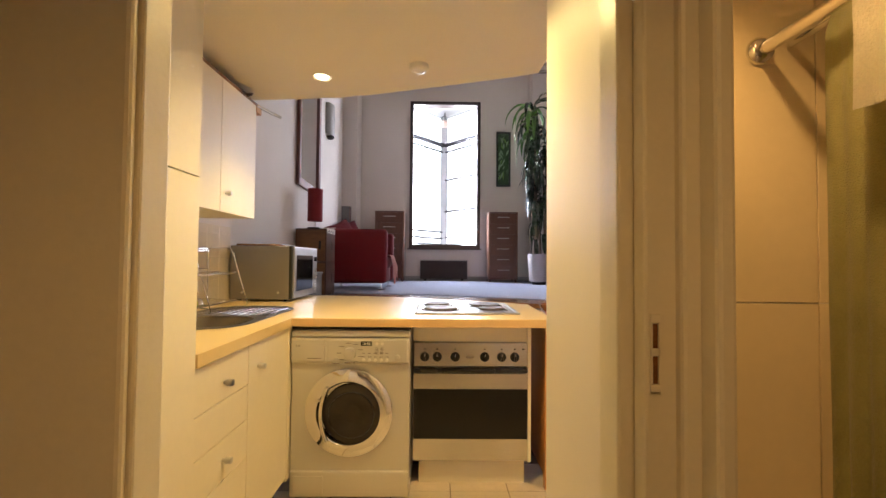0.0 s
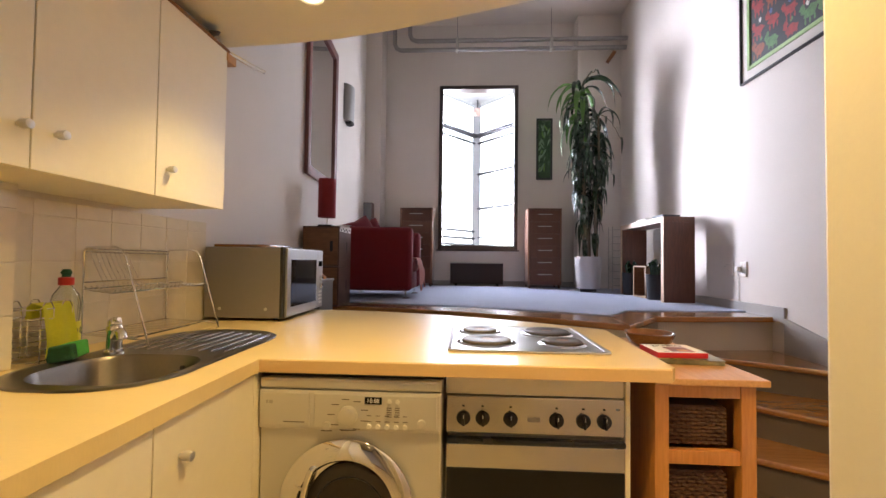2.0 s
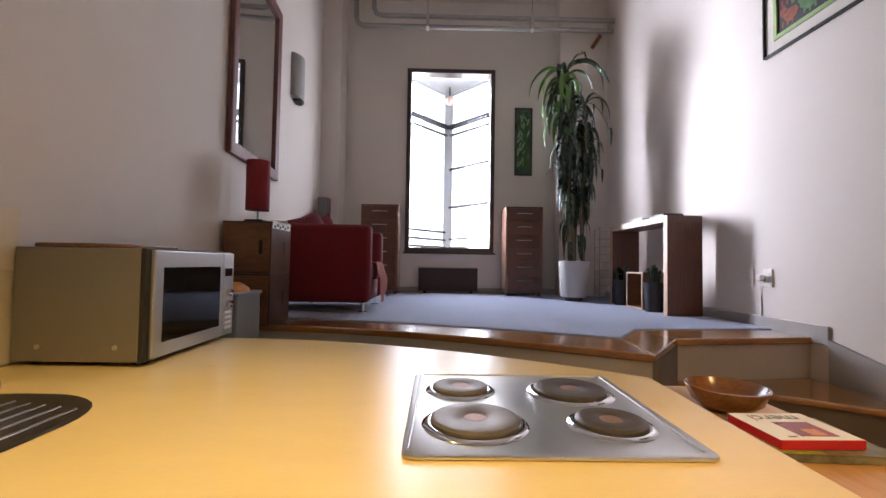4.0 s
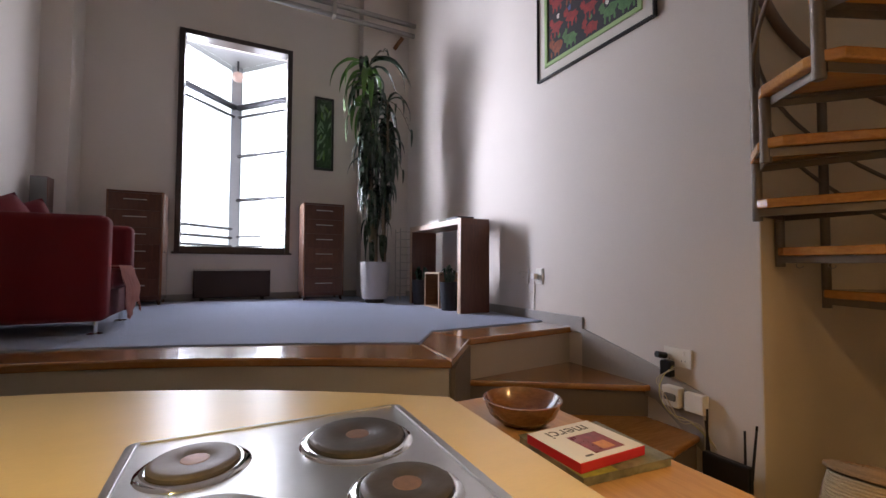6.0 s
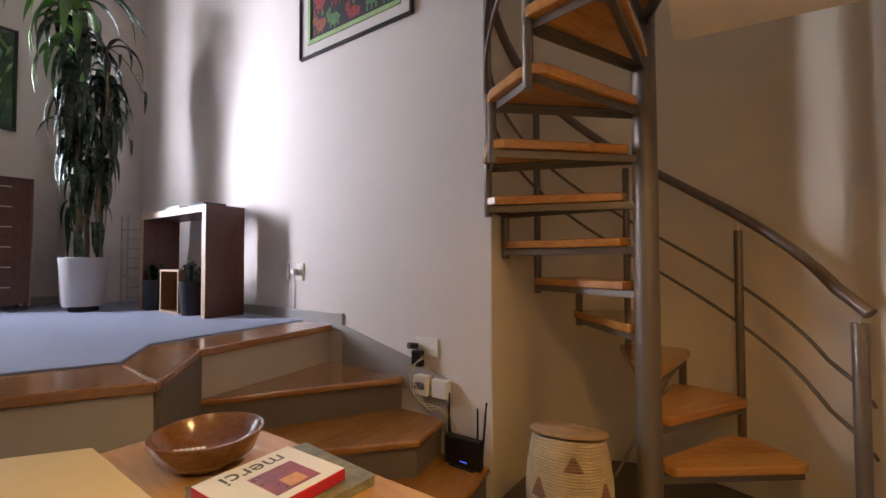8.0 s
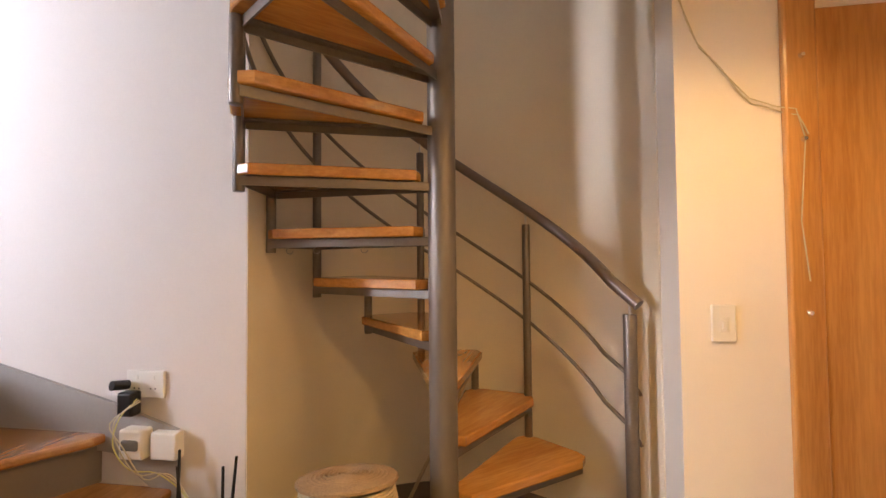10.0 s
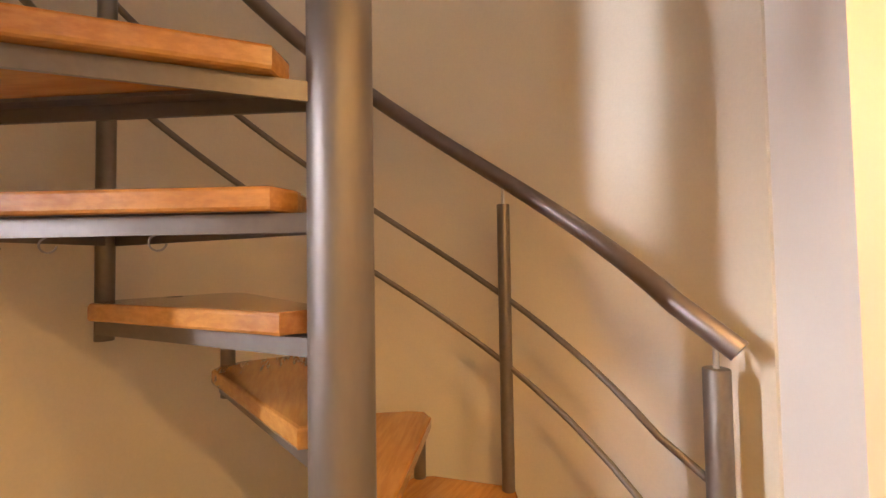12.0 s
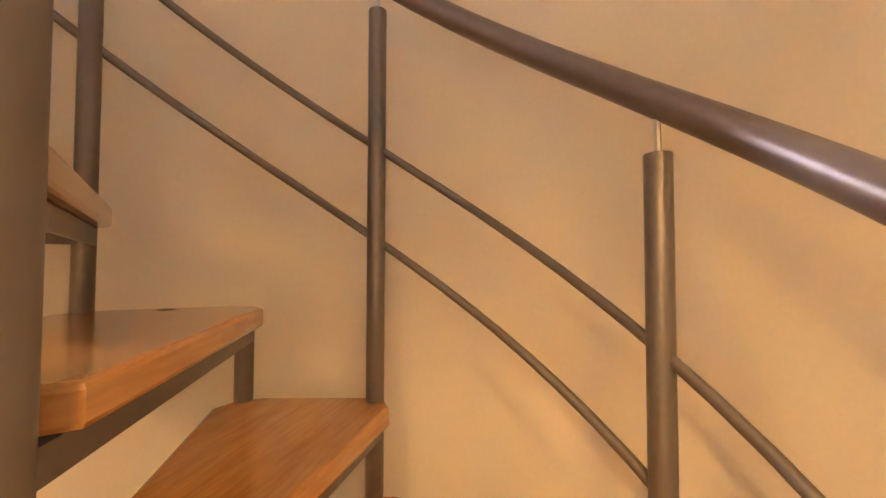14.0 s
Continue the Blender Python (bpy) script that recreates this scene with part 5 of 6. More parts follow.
def armchair():
    a = thing("armchair", (-0.8, 5.38, CARPET), "boxy dark red upholstered armchair with chrome feet", "armchair")
    x0, x1 = -1.20, -0.435
    for y0, y1, z1 in ((4.95, 5.105, 1.562), (5.655, 5.81, 1.552)):
        part("arm", box(x0, x1, y0, y1, 0.915, z1, 0.045, None, 5), "red_cloth", a, "thick upholstered arm", 50)
    part("backrest", box(x0 - 0.03, x0 + 0.17, 5.0, 5.76, 0.92, 1.575, 0.05, None, 5), "red_cloth", a, "", 50)
    part("base", box(x0 + 0.05, x1 - 0.03, 5.08, 5.68, 0.915, 1.10, 0.02, None, 3), "red_cloth", a, "", 50)
    part("seat_cushion", box(x0 + 0.15, x1 - 0.005, 5.108, 5.652, 1.09, 1.235, 0.045, None, 5), "red_cloth", a, "", 50)
    for x in (x0 + 0.06, x1 - 0.065):
        for y in (5.03, 5.73):
            g = rod((x, y, CARPET + 0.008), (x, y, 0.92), 0.0135, 14)
            lathe([(0.042, 0.0), (0.042, 0.004), (0.030, 0.008), (0.012, 0.010)], (x, y, CARPET), 24, g)
            part("foot", g, "chrome", a, "chrome disc foot", 40)
    t = thing("throw", (-0.47, 5.4, 1.24), "rumpled pink woven throw hanging over the chair seat", "throw")
    g = bmesh.new()
    cols, rows = 26, 30
    grid = []
    for j in range(rows):
        s = j / (rows - 1)
        row = []
        for i in range(cols):
            u = i / (cols - 1)
            y = 5.17 + 0.44 * u + 0.02 * math.sin(j * 0.7)
            wob = 0.013 * math.sin(u * 19 + s * 4) + 0.008 * noise.noise((u * 6, s * 6, 0))
            if s < 0.45:
                p = (-0.78 + 0.36 * s / 0.45, y, 1.245 + abs(wob) * 0.8)
            else:
                f = (s - 0.45) / 0.55
                p = (-0.418 + 0.018 * math.sin(f * 3) + abs(wob) + 0.04 * f, y + 0.05 * f * (u - 0.3), 1.242 - (0.30 + 0.05 * math.sin(u * 7)) * f)
            row.append(g.verts.new(p))
        grid.append(row)
    for j in range(rows - 1):
        for i in range(cols - 1):
            g.faces.new((grid[j][i], grid[j][i + 1], grid[j + 1][i + 1], grid[j + 1][i]))
    bmesh.ops.solidify(g, geom=list(g.faces), thickness=0.006)
    part("cloth", g, "throw", t, "", 60)
    for y, x, rz in ((5.25, -1.03, 8), (5.50, -1.02, -10)):
        c = thing("cushion", (x, y, 1.3), "dark red pointed scatter cushion on the armchair", "cushion", "armchair cushions")
        g = bmesh.new()
        bmesh.ops.create_grid(g, x_segments=14, y_segments=14, size=0.5)
        top = [v for v in g.verts]
        for v in g.verts:
            e = max(0.0, (1 - (2 * v.co.x) ** 4) * (1 - (2 * v.co.y) ** 4))
            pinch = 1 - 0.10 * (1 - abs(2 * v.co.x)) - 0.10 * (1 - abs(2 * v.co.y))
            v.co = Vector((v.co.x * 0.42 * pinch, v.co.y * 0.42 * pinch, 0.065 * math.sqrt(e)))
        dup = bmesh.ops.duplicate(g, geom=list(g.faces))
        for v in [q for q in dup["geom"] if isinstance(q, bmesh.types.BMVert)]:
            v.co.z *= -1
        bmesh.ops.remove_doubles(g, verts=g.verts, dist=0.0008)
        part("cover", turned(g, pose(x + 0.03, y, 1.475, 40, 58, rz)), "red_dark", c, "", 70)


armchair()


def crate(z0):
    c = thing("wooden_crate", (-1.09, 4.34, z0), "brown wooden wine crate stood on its side", "crate", "stacked crates")
    x0, x1, y0, y1, z1 = -1.245, -0.938, 4.165, 4.52, z0 + 0.331
    part("front_board", box(x0 + 0.012, x1 - 0.012, y0, y0 + 0.012, z0 + 0.012, z1 - 0.012, 0.002), "crate", c)
    part("top_board", box(x0, x1, y0 - 0.004, y1, z1 - 0.012, z1, 0.002), "crate_dark", c)
    part("base_board", box(x0, x1, y0 - 0.004, y1, z0, z0 + 0.012, 0.002), "crate_dark", c)
    part("back_board", box(x0 + 0.012, x1 - 0.012, y1 - 0.012, y1, z0 + 0.012, z1 - 0.012), "crate", c)
    part("left_board", box(x0, x0 + 0.012, y0, y1, z0 + 0.012, z1 - 0.012), "crate", c)
    part("end_board", box(x1 - 0.012, x1, y0 + 0.001, y1, z0 + 0.012, z1 - 0.012, 0.002), "crate_dark", c)
    part("end_grip_hole", turned(prism(round_rect(-0.012, 0.012, -0.045, 0.045, 0.011, 4), 0, 0.0015), Matrix.Translation((x1 - 0.0008, y1 - 0.13, (z0 + z1) / 2)) @ Matrix.Rotation(radians(90), 4, "Z") @ Matrix.Rotation(radians(90), 4, "X")), "black_matt", c)
    part("grip_hole", turned(prism(round_rect(-0.012, 0.012, -0.045, 0.045, 0.011, 4), 0, 0.0015), Matrix.Translation((x1 - 0.065, y0 - 0.0005, (z0 + z1) / 2)) @ Matrix.Rotation(radians(90), 4, "X")), "black_matt", c)


M["crate_dark"] = timber("dark_crate_board", (0.11, 0.050, 0.024), (0.06, 0.027, 0.014), (1.5, 12, 12), 0.5, 0.1)
crate(CARPET)
crate(CARPET + 0.333)


def table_lamp():
    l = thing("table_lamp", (-1.105, 4.34, 1.50), "red cylinder table lamp on a dark base, unlit", "lamp")
    z = CARPET + 0.665
    part("base", box(-1.165, -1.045, 4.28, 4.40, z, z + 0.022, 0.003), "black", l)
    part("stem", rod((-1.105, 4.34, z + 0.02), (-1.105, 4.34, 1.64), 0.007, 12), "chrome", l)
    part("shade", lathe([(0.0745, 0.0), (0.0755, 0.0), (0.0755, 0.334), (0.0735, 0.334), (0.0735, 0.004), (0.0745, 0.0)][0:5], (-1.105, 4.34, 1.587), 40), "red_shade", l, "tall red fabric shade", 40)
    p = thing("paper_stack", (-0.985, 4.42, 1.50), "loose white papers and leaflets lying on the crate", "papers")
    part("hanging_sheet", turned(box(-0.001, 0.001, -0.16, 0.16, -0.065, 0.0), pose(-0.934, 4.34, 1.506, 0, 6, 0)), "paper", p)
    for i in range(6):
        part("printed_line", turned(box(0.0011, 0.0016, -0.14 + 0.047 * i, -0.105 + 0.047 * i, -0.045 + 0.012 * (i % 2), -0.028 + 0.012 * (i % 2)), pose(-0.934, 4.34, 1.506, 0, 6, 0)), "ink", p)
    for i in range(5):
        part("sheet", turned(box(-0.055, 0.055, -0.09, 0.09, 0, 0.003, 0), pose(-0.99 + 0.006 * i, 4.40 - 0.01 * i, z + 0.0035 * i, 0, 0, -8 + 7 * i)), "paper", p)


table_lamp()


def grey_bin():
    b = thing("storage_bin", (-1.08, 3.9, 0.0), "tall grey bin with an orange bag showing over its rim", "bin")
    part("body", box(-1.235, -0.935, 3.72, 4.02, 0.0, 1.06, 0.01), "grey_bin", b)
    part("rim", box(-1.242, -0.928, 3.713, 4.027, 1.055, 1.075, 0.006), "grey_bin", b)
    g = bmesh.new()
    bmesh.ops.create_icosphere(g, subdivisions=3, radius=0.12)
    for v in g.verts:
        v.co *= 1 + 0.18 * noise.noise(v.co * 14)
        v.co.z *= 0.45
    part("bag", turned(g, pose(-1.06, 3.87, 1.075)), "orange_bag", b, "crumpled orange plastic bag", 60)


M["grey_bin"] = surface("grey_bin_plastic", (0.22, 0.22, 0.215), 0.5, var=0.06)
M["orange_bag"] = surface("orange_plastic", (0.55, 0.20, 0.03), 0.35, var=0.2, scale=20)
grey_bin()


def wall_mirror():
    m = thing("wall_mirror", (-1.26, 4.64, 2.0), "tall mirror in a wide flat mahogany frame", "mirror")
    y0, y1, z0, z1, w = 4.20, 5.22, 1.95, 3.45, 0.085

    def ring(i, c):
        a, b, e, f = y0 + i, y1 - i, z0 + i, z1 - i
        return [(a + c, e), (b - c, e), (b, e + c), (b, f - c), (b - c, f), (a + c, f), (a, f - c), (a, e + c)]
    out, inn = ring(0, 0.003), ring(w, 0.002)
    g = bmesh.new()
    A = [g.verts.new((-1.268, y, z)) for y, z in out]
    B = [g.verts.new((-1.238, y, z)) for y, z in out]
    C = [g.verts.new((-1.234, y, z)) for y, z in ring(0.012, 0.003)]
    D = [g.verts.new((-1.240, y, z)) for y, z in inn]
    E_ = [g.verts.new((-1.262, y, z)) for y, z in inn]
    for P, Q in ((A, B), (B, C), (C, D), (D, E_)):
        for k in range(8):
            g.faces.new((P[k], P[(k + 1) % 8], Q[(k + 1) % 8], Q[k]))
    part("frame", turned(g, SLANT), "mahogany", m)
    g = bmesh.new()
    g.faces.new([g.verts.new((-1.2585, y, z)) for y, z in ring(w - 0.005, 0.002)])
    part("mirror_glass", turned(g, SLANT), "mirror", m, "clear mirror glass")


wall_mirror()


def wall_light():
    s = thing("wall_light", (-1.33, 5.68, 2.9), "curved grey metal wall light, unlit", "wall light")
    g = bmesh.new()
    pts = [(-1.27 + 0.095 * math.sin(a), 5.78 - 0.16 * math.cos(a)) for a in np.linspace(0.05, math.pi - 0.05, 18)]
    ins = [(-1.27 + 0.090 * math.sin(a), 5.78 - 0.154 * math.cos(a)) for a in np.linspace(math.pi - 0.05, 0.05, 18)]
    part("shell", turned(prism(pts + ins, 2.89, 3.32), SLANT), "wall_light_metal", s, "", 40)
    part("bracket", turned(box(-1.268, -1.20, 5.72, 5.84, 2.865, 2.892, 0.004), SLANT), "black_matt", s)


M["wall_light_metal"] = surface("grey_wall_light_metal", (0.26, 0.25, 0.235), 0.45, metal=0.4, var=0.08)
wall_light()


def speaker():
    s = thing("speaker", (-1.33, 6.86, CARPET), "slim grey loudspeaker on a stand", "speaker")
    part("cabinet", box(-1.395, -1.265, 6.80, 6.95, 1.72, 2.06, 0.006), "walnut", s)
    part("grille", box(-1.39, -1.27, 6.792, 6.802, 1.725, 2.055, 0.004), "grey_speaker", s)
    part("stand", rod((-1.33, 6.87, CARPET + 0.01), (-1.33, 6.87, 1.72), 0.018, 14), "black_matt", s)
    part("base", box(-1.42, -1.25, 6.78, 6.96, CARPET, CARPET + 0.018, 0.004), "black_matt", s)


speaker()


def heater():
    h = thing("panel_heater", (0.275, 7.45, 0.86), "low dark panel heater under the window", "heater")
    part("panel", box(-0.14, 0.69, 7.425, 7.475, 0.868, 1.192, 0.006), "heater_dark", h)
    part("cap", box(-0.145, 0.695, 7.418, 7.48, 1.188, 1.206, 0.004), "silver_dark", h)
    for x in (0.0, 0.55):
        part("bracket", box(x, x + 0.03, 7.475, 7.499, 0.93, 1.15), "black_matt", h)
    for x in (-0.05, 0.60):
        part("foot", box(x - 0.02, x + 0.02, 7.42, 7.48, CARPET, 0.87, 0.003), "black_matt", h)


M["heater_dark"] = surface("dark_heater_enamel", (0.03, 0.013, 0.009), 0.65, var=0.15)
heater()


def leaf_print():
    p = thing("leaf_picture", (1.33, 7.51, 2.53), "narrow black-framed print of green leaves", "picture")
    x0, x1, z0, z1 = 1.205, 1.459, 2.527, 3.512
    g = bmesh.new()
    for a, b, c, d in ((x0, x0 + 0.03, z0, z1), (x1 - 0.03, x1, z0, z1), (x0 + 0.03, x1 - 0.03, z0, z0 + 0.03), (x0 + 0.03, x1 - 0.03, z1 - 0.03, z1)):
        box(a, b, 7.497, 7.519, c, d, 0.002, g)
    part("frame", g, "black", p)
    part("print", box(x0 + 0.023, x1 - 0.023, 7.508, 7.514, z0 + 0.023, z1 - 0.023), "art_leaf", p)
    rnd = random.Random(4)
    for i in range(26):
        cx, cz = rnd.uniform(x0 + 0.05, x1 - 0.05), rnd.uniform(z0 + 0.12, z1 - 0.08)
        ln, wd, a = rnd.uniform(0.07, 0.16), rnd.uniform(0.010, 0.018), rnd.uniform(-35, 35)
        g = bmesh.new()
        vs = [(0, ln / 2), (wd, ln * 0.15), (wd * 0.8, -ln * 0.2), (0, -ln / 2), (-wd * 0.8, -ln * 0.2), (-wd, ln * 0.15)]
        ca, sa = math.cos(radians(a)), math.sin(radians(a))
        pts = [(min(x1 - 0.026, max(x0 + 0.026, cx + u * ca - v * sa)), 7.5072 - 0.00008 * i, min(z1 - 0.026, max(z0 + 0.026, cz + u * sa + v * ca))) for u, v in vs]
        g.faces.new([g.verts.new(q) for q in pts])
        part("printed_leaf", g, "art_leaf_pale" if i % 3 else "leaf_bright", p)


leaf_print()


def painting():
    p = thing("painting", (2.45, 3.89, 2.74), "framed painting of red figures in a wide pale mount", "painting")
    y0, y1, z0, z1 = 3.362, 4.432, 2.745, 3.80

    def border(i, w, xa, xb, name, mat):
        g = bmesh.new()
        a, b, c, d = y0 + i, y1 - i, z0 + i, z1 - i
        for u, v, s, t in ((a, a + w, c, d), (b - w, b, c, d), (a + w, b - w, c, c + w), (a + w, b - w, d - w, d)):
            box(xa, xb, u, v, s, t, 0.0015, g)
        part(name, g, mat, p)
    border(0, 0.012, 2.428, 2.459, "frame", "black")
    border(0.012, 0.078, 2.444, 2.452, "mount", "passe")
    border(0.090, 0.030, 2.434, 2.452, "inner_frame", "art_green")
    part("canvas", box(2.446, 2.452, y0 + 0.119, y1 - 0.119, z0 + 0.119, z1 - 0.119), "art_dark", p)
    rnd = random.Random(11)
    k = 0

    def blot(y, z, ry, rz, mat):
        nonlocal k
        g = bmesh.new()
        n = 14
        y, z = min(y1 - 0.13 - ry, max(y0 + 0.13 + ry, y)), min(z1 - 0.13 - rz, max(z0 + 0.13 + rz, z))
        g.faces.new([g.verts.new((2.4456 - 0.00003 * k, y + ry * (0.72 + 0.5 * noise.noise((k * 3.1, i * 0.9, 0))) * math.cos(i * 2 * math.pi / n), z + rz * (0.72 + 0.5 * noise.noise((k * 2.3, i * 0.8, 5))) * math.sin(i * 2 * math.pi / n))) for i in range(n)])
        part("painted_shape", g, mat, p)
        k += 1
    # rows of red beasts with legs, pale spots and green leaves between them
    for r in range(5):
        for c in range(5):
            y, z = y0 + 0.20 + c * 0.165 + rnd.uniform(-.03, .03), z0 + 0.20 + r * 0.165 + rnd.uniform(-.03, .03)
            mat = rnd.choice(["art_red", "art_red", "art_rust", "art_leafy", "art_rust"])
            blot(y, z, 0.085, 0.055, mat)
            blot(y + 0.06, z + 0.05, 0.035, 0.045, mat)
            for q in range(3):
                blot(y - 0.045 + q * 0.04, z - 0.055, 0.012, 0.035, mat)
            blot(y + rnd.uniform(-.05, .05), z + 0.075, 0.022, 0.028, rnd.choice(["passe", "art_blue", "art_leafy"]))


M["art_rust"] = surface("rust_painted_shape", (0.24, 0.06, 0.02), 0.6, var=0.5, scale=25)
M["art_leafy"] = surface("green_painted_shape", (0.07, 0.16, 0.05), 0.6, var=0.5, scale=25)
M["art_blue"] = surface("blue_painted_shape", (0.06, 0.10, 0.22), 0.6, var=0.3, scale=25)
painting()


def console():
    c = thing("console_shelf", (2.22, 5.63, CARPET), "open walnut console shelf with front edges painted pale as if lit", "shelf")
    x0, x1, y0, y1, z1, t = 2.07, 2.375, 5.05, 6.24, 1.693, 0.055
    part("top", box(x0 + 0.004, x1, y0, y1, z1 - t, z1, 0.001), "walnut", c)
    part("near_side", box(x0 + 0.004, x1, y0, y0 + t, CARPET, z1 - t, 0.001), "walnut", c)
    part("far_side", box(x0 + 0.004, x1, y1 - t, y1, CARPET, z1 - t, 0.001), "walnut", c)
    # edge bands carry the painted light along the console's front
    for nm, a in (("edge_band", (y0, y1, z1 - t, z1)), ("edge_band", (y0, y0 + t, CARPET, z1 - t)), ("edge_band", (y1 - t, y1, CARPET, z1 - t))):
        part(nm, box(x0, x0 + 0.0045, *a), "walnut_edge", c, "front edge painted pale as if lit")
    b = thing("set_top_box", (2.2, 5.42, z1), "thin black box with a white remote on the console", "media box")
    part("case", box(2.15, 2.33, 5.25, 5.50, z1, z1 + 0.042, 0.004), "black", b)
    r = thing("white_box", (2.16, 5.68, z1), "flat white plastic box on the console", "box")
    part("case", box(2.10, 2.26, 5.55, 5.80, z1, z1 + 0.034, 0.006), "white_plastic", r)
    q = thing("small_crate", (2.2, 5.75, CARPET), "small open wooden cube under the console", "crate")
    a0, a1, b0, b1, h = 2.09, 2.33, 5.52, 5.86, 0.36
    for nm, d in (("top", (a0, a1, b0, b1, CARPET + h - 0.014, CARPET + h)), ("base", (a0, a1, b0, b1, CARPET, CARPET + 0.014)), ("side", (a0, a1, b0, b0 + 0.014, CARPET + 0.014, CARPET + h - 0.014)), ("side", (a0, a1, b1 - 0.014, b1, CARPET + 0.014, CARPET + h - 0.014)), ("back", (a1 - 0.010, a1, b0 + 0.014, b1 - 0.014, CARPET + 0.014, CARPET + h - 0.014))):
        part(nm, box(*d, 0.001), "crate", q)
    for d in ((b0, b1, CARPET + h - 0.016, CARPET + h), (b0, b1, CARPET, CARPET + 0.016), (b0, b0 + 0.016, CARPET + 0.016, CARPET + h - 0.016), (b1 - 0.016, b1, CARPET + 0.016, CARPET + h - 0.016)):
        part("front_edge", box(a0 - 0.004, a0, *d), "walnut_edge", q, "front edge painted pale as if lit")
    for y, x in ((5.38, 2.13), (6.05, 2.12)):
        v = thing("planter_pot", (x, y, CARPET), "dark grey pot with a small drooping plant", "pot", "pots under the console")
        part("pot", lathe([(0.075, 0.0), (0.095, 0.27), (0.088, 0.27), (0.084, 0.25), (0.01, 0.245)], (x, y, CARPET), 28), "pot_dark", v, "", 40)
        rnd = random.Random(int(y * 10))
        for i in range(9):
            a = rnd.uniform(0, 6.28)
            h2 = rnd.uniform(0.06, 0.16)
            pts = [(x + 0.03 * math.cos(a), y + 0.03 * math.sin(a), CARPET + 0.245), (x + 0.05 * math.cos(a), y + 0.05 * math.sin(a), CARPET + 0.27 + h2), (x + 0.09 * math.cos(a), y + 0.09 * math.sin(a), CARPET + 0.25 + h2 * 0.8)]
            part("leaf", tube(pts, [0.012, 0.016, 0.004], 5), "leaf", v)


M["pot_dark"] = surface("dark_pot_glaze", (0.016, 0.016, 0.019), 0.4, var=0.15)
console()


def wire_rack():
    w = thing("wire_rack", (2.2, 6.75, CARPET), "slim pale wire rack standing in the corner", "rack")
    for x, y in ((2.10, 6.62), (2.34, 6.62), (2.12, 6.84), (2.34, 6.84)):
        part("upright", rod((x, y, CARPET), (x, y, 1.72), 0.007, 8), "silver_dark", w)
    for i in range(9):
        z = CARPET + 0.08 + i * 0.095
        part("rung", rod((2.10, 6.62, z), (2.34, 6.62, z), 0.005, 6), "silver_dark", w)
        part("rung", rod((2.10, 6.62, z), (2.12, 6.84, z), 0.005, 6), "silver_dark", w)


wire_rack()


def leaf_mesh(length, width, droop, twist, seed, hanging=False):
    """A long strap leaf that rises, bends over and hangs."""
    rnd = random.Random(seed)
    g = bmesh.new()
    n, ang, p = 12, radians((30 if hanging else 48) + rnd.uniform(-16, 22)), Vector((0, 0, 0))
    rows = []
    for i in range(n + 1):
        s = i / n
        w = width * (0.35 + 0.65 * min(1, s * 4)) * (1 - max(0, (s - 0.55) / 0.45) ** 1.8) + 0.0015
        side = Vector((0, math.cos(twist * s), math.sin(twist * s)))
        lift = Vector((-math.sin(ang), 0, math.cos(ang))) * w * 0.28
        rip = 0.006 * math.sin(s * 17 + seed)
        rows.append([g.verts.new(p - side * w / 2 + lift + Vector((0, 0, rip))), g.verts.new(p), g.verts.new(p + side * w / 2 + lift - Vector((0, 0, rip)))])
        p = p + Vector((math.cos(ang), 0, math.sin(ang))) * (length / n)
        ang -= droop / n * ((2.3 if s < 0.35 else 0.3) if hanging else 1.55 - 1.1 * s)
        ang = max(ang, radians(-97))
    for a, b in zip(rows, rows[1:]):
        for k in range(2):
            g.faces.new((a[k], a[k + 1], b[k + 1], b[k]))
    me = bpy.data.meshes.new("leaf")
    g.to_mesh(me)
    g.free()
    me.shade_smooth()
    return me


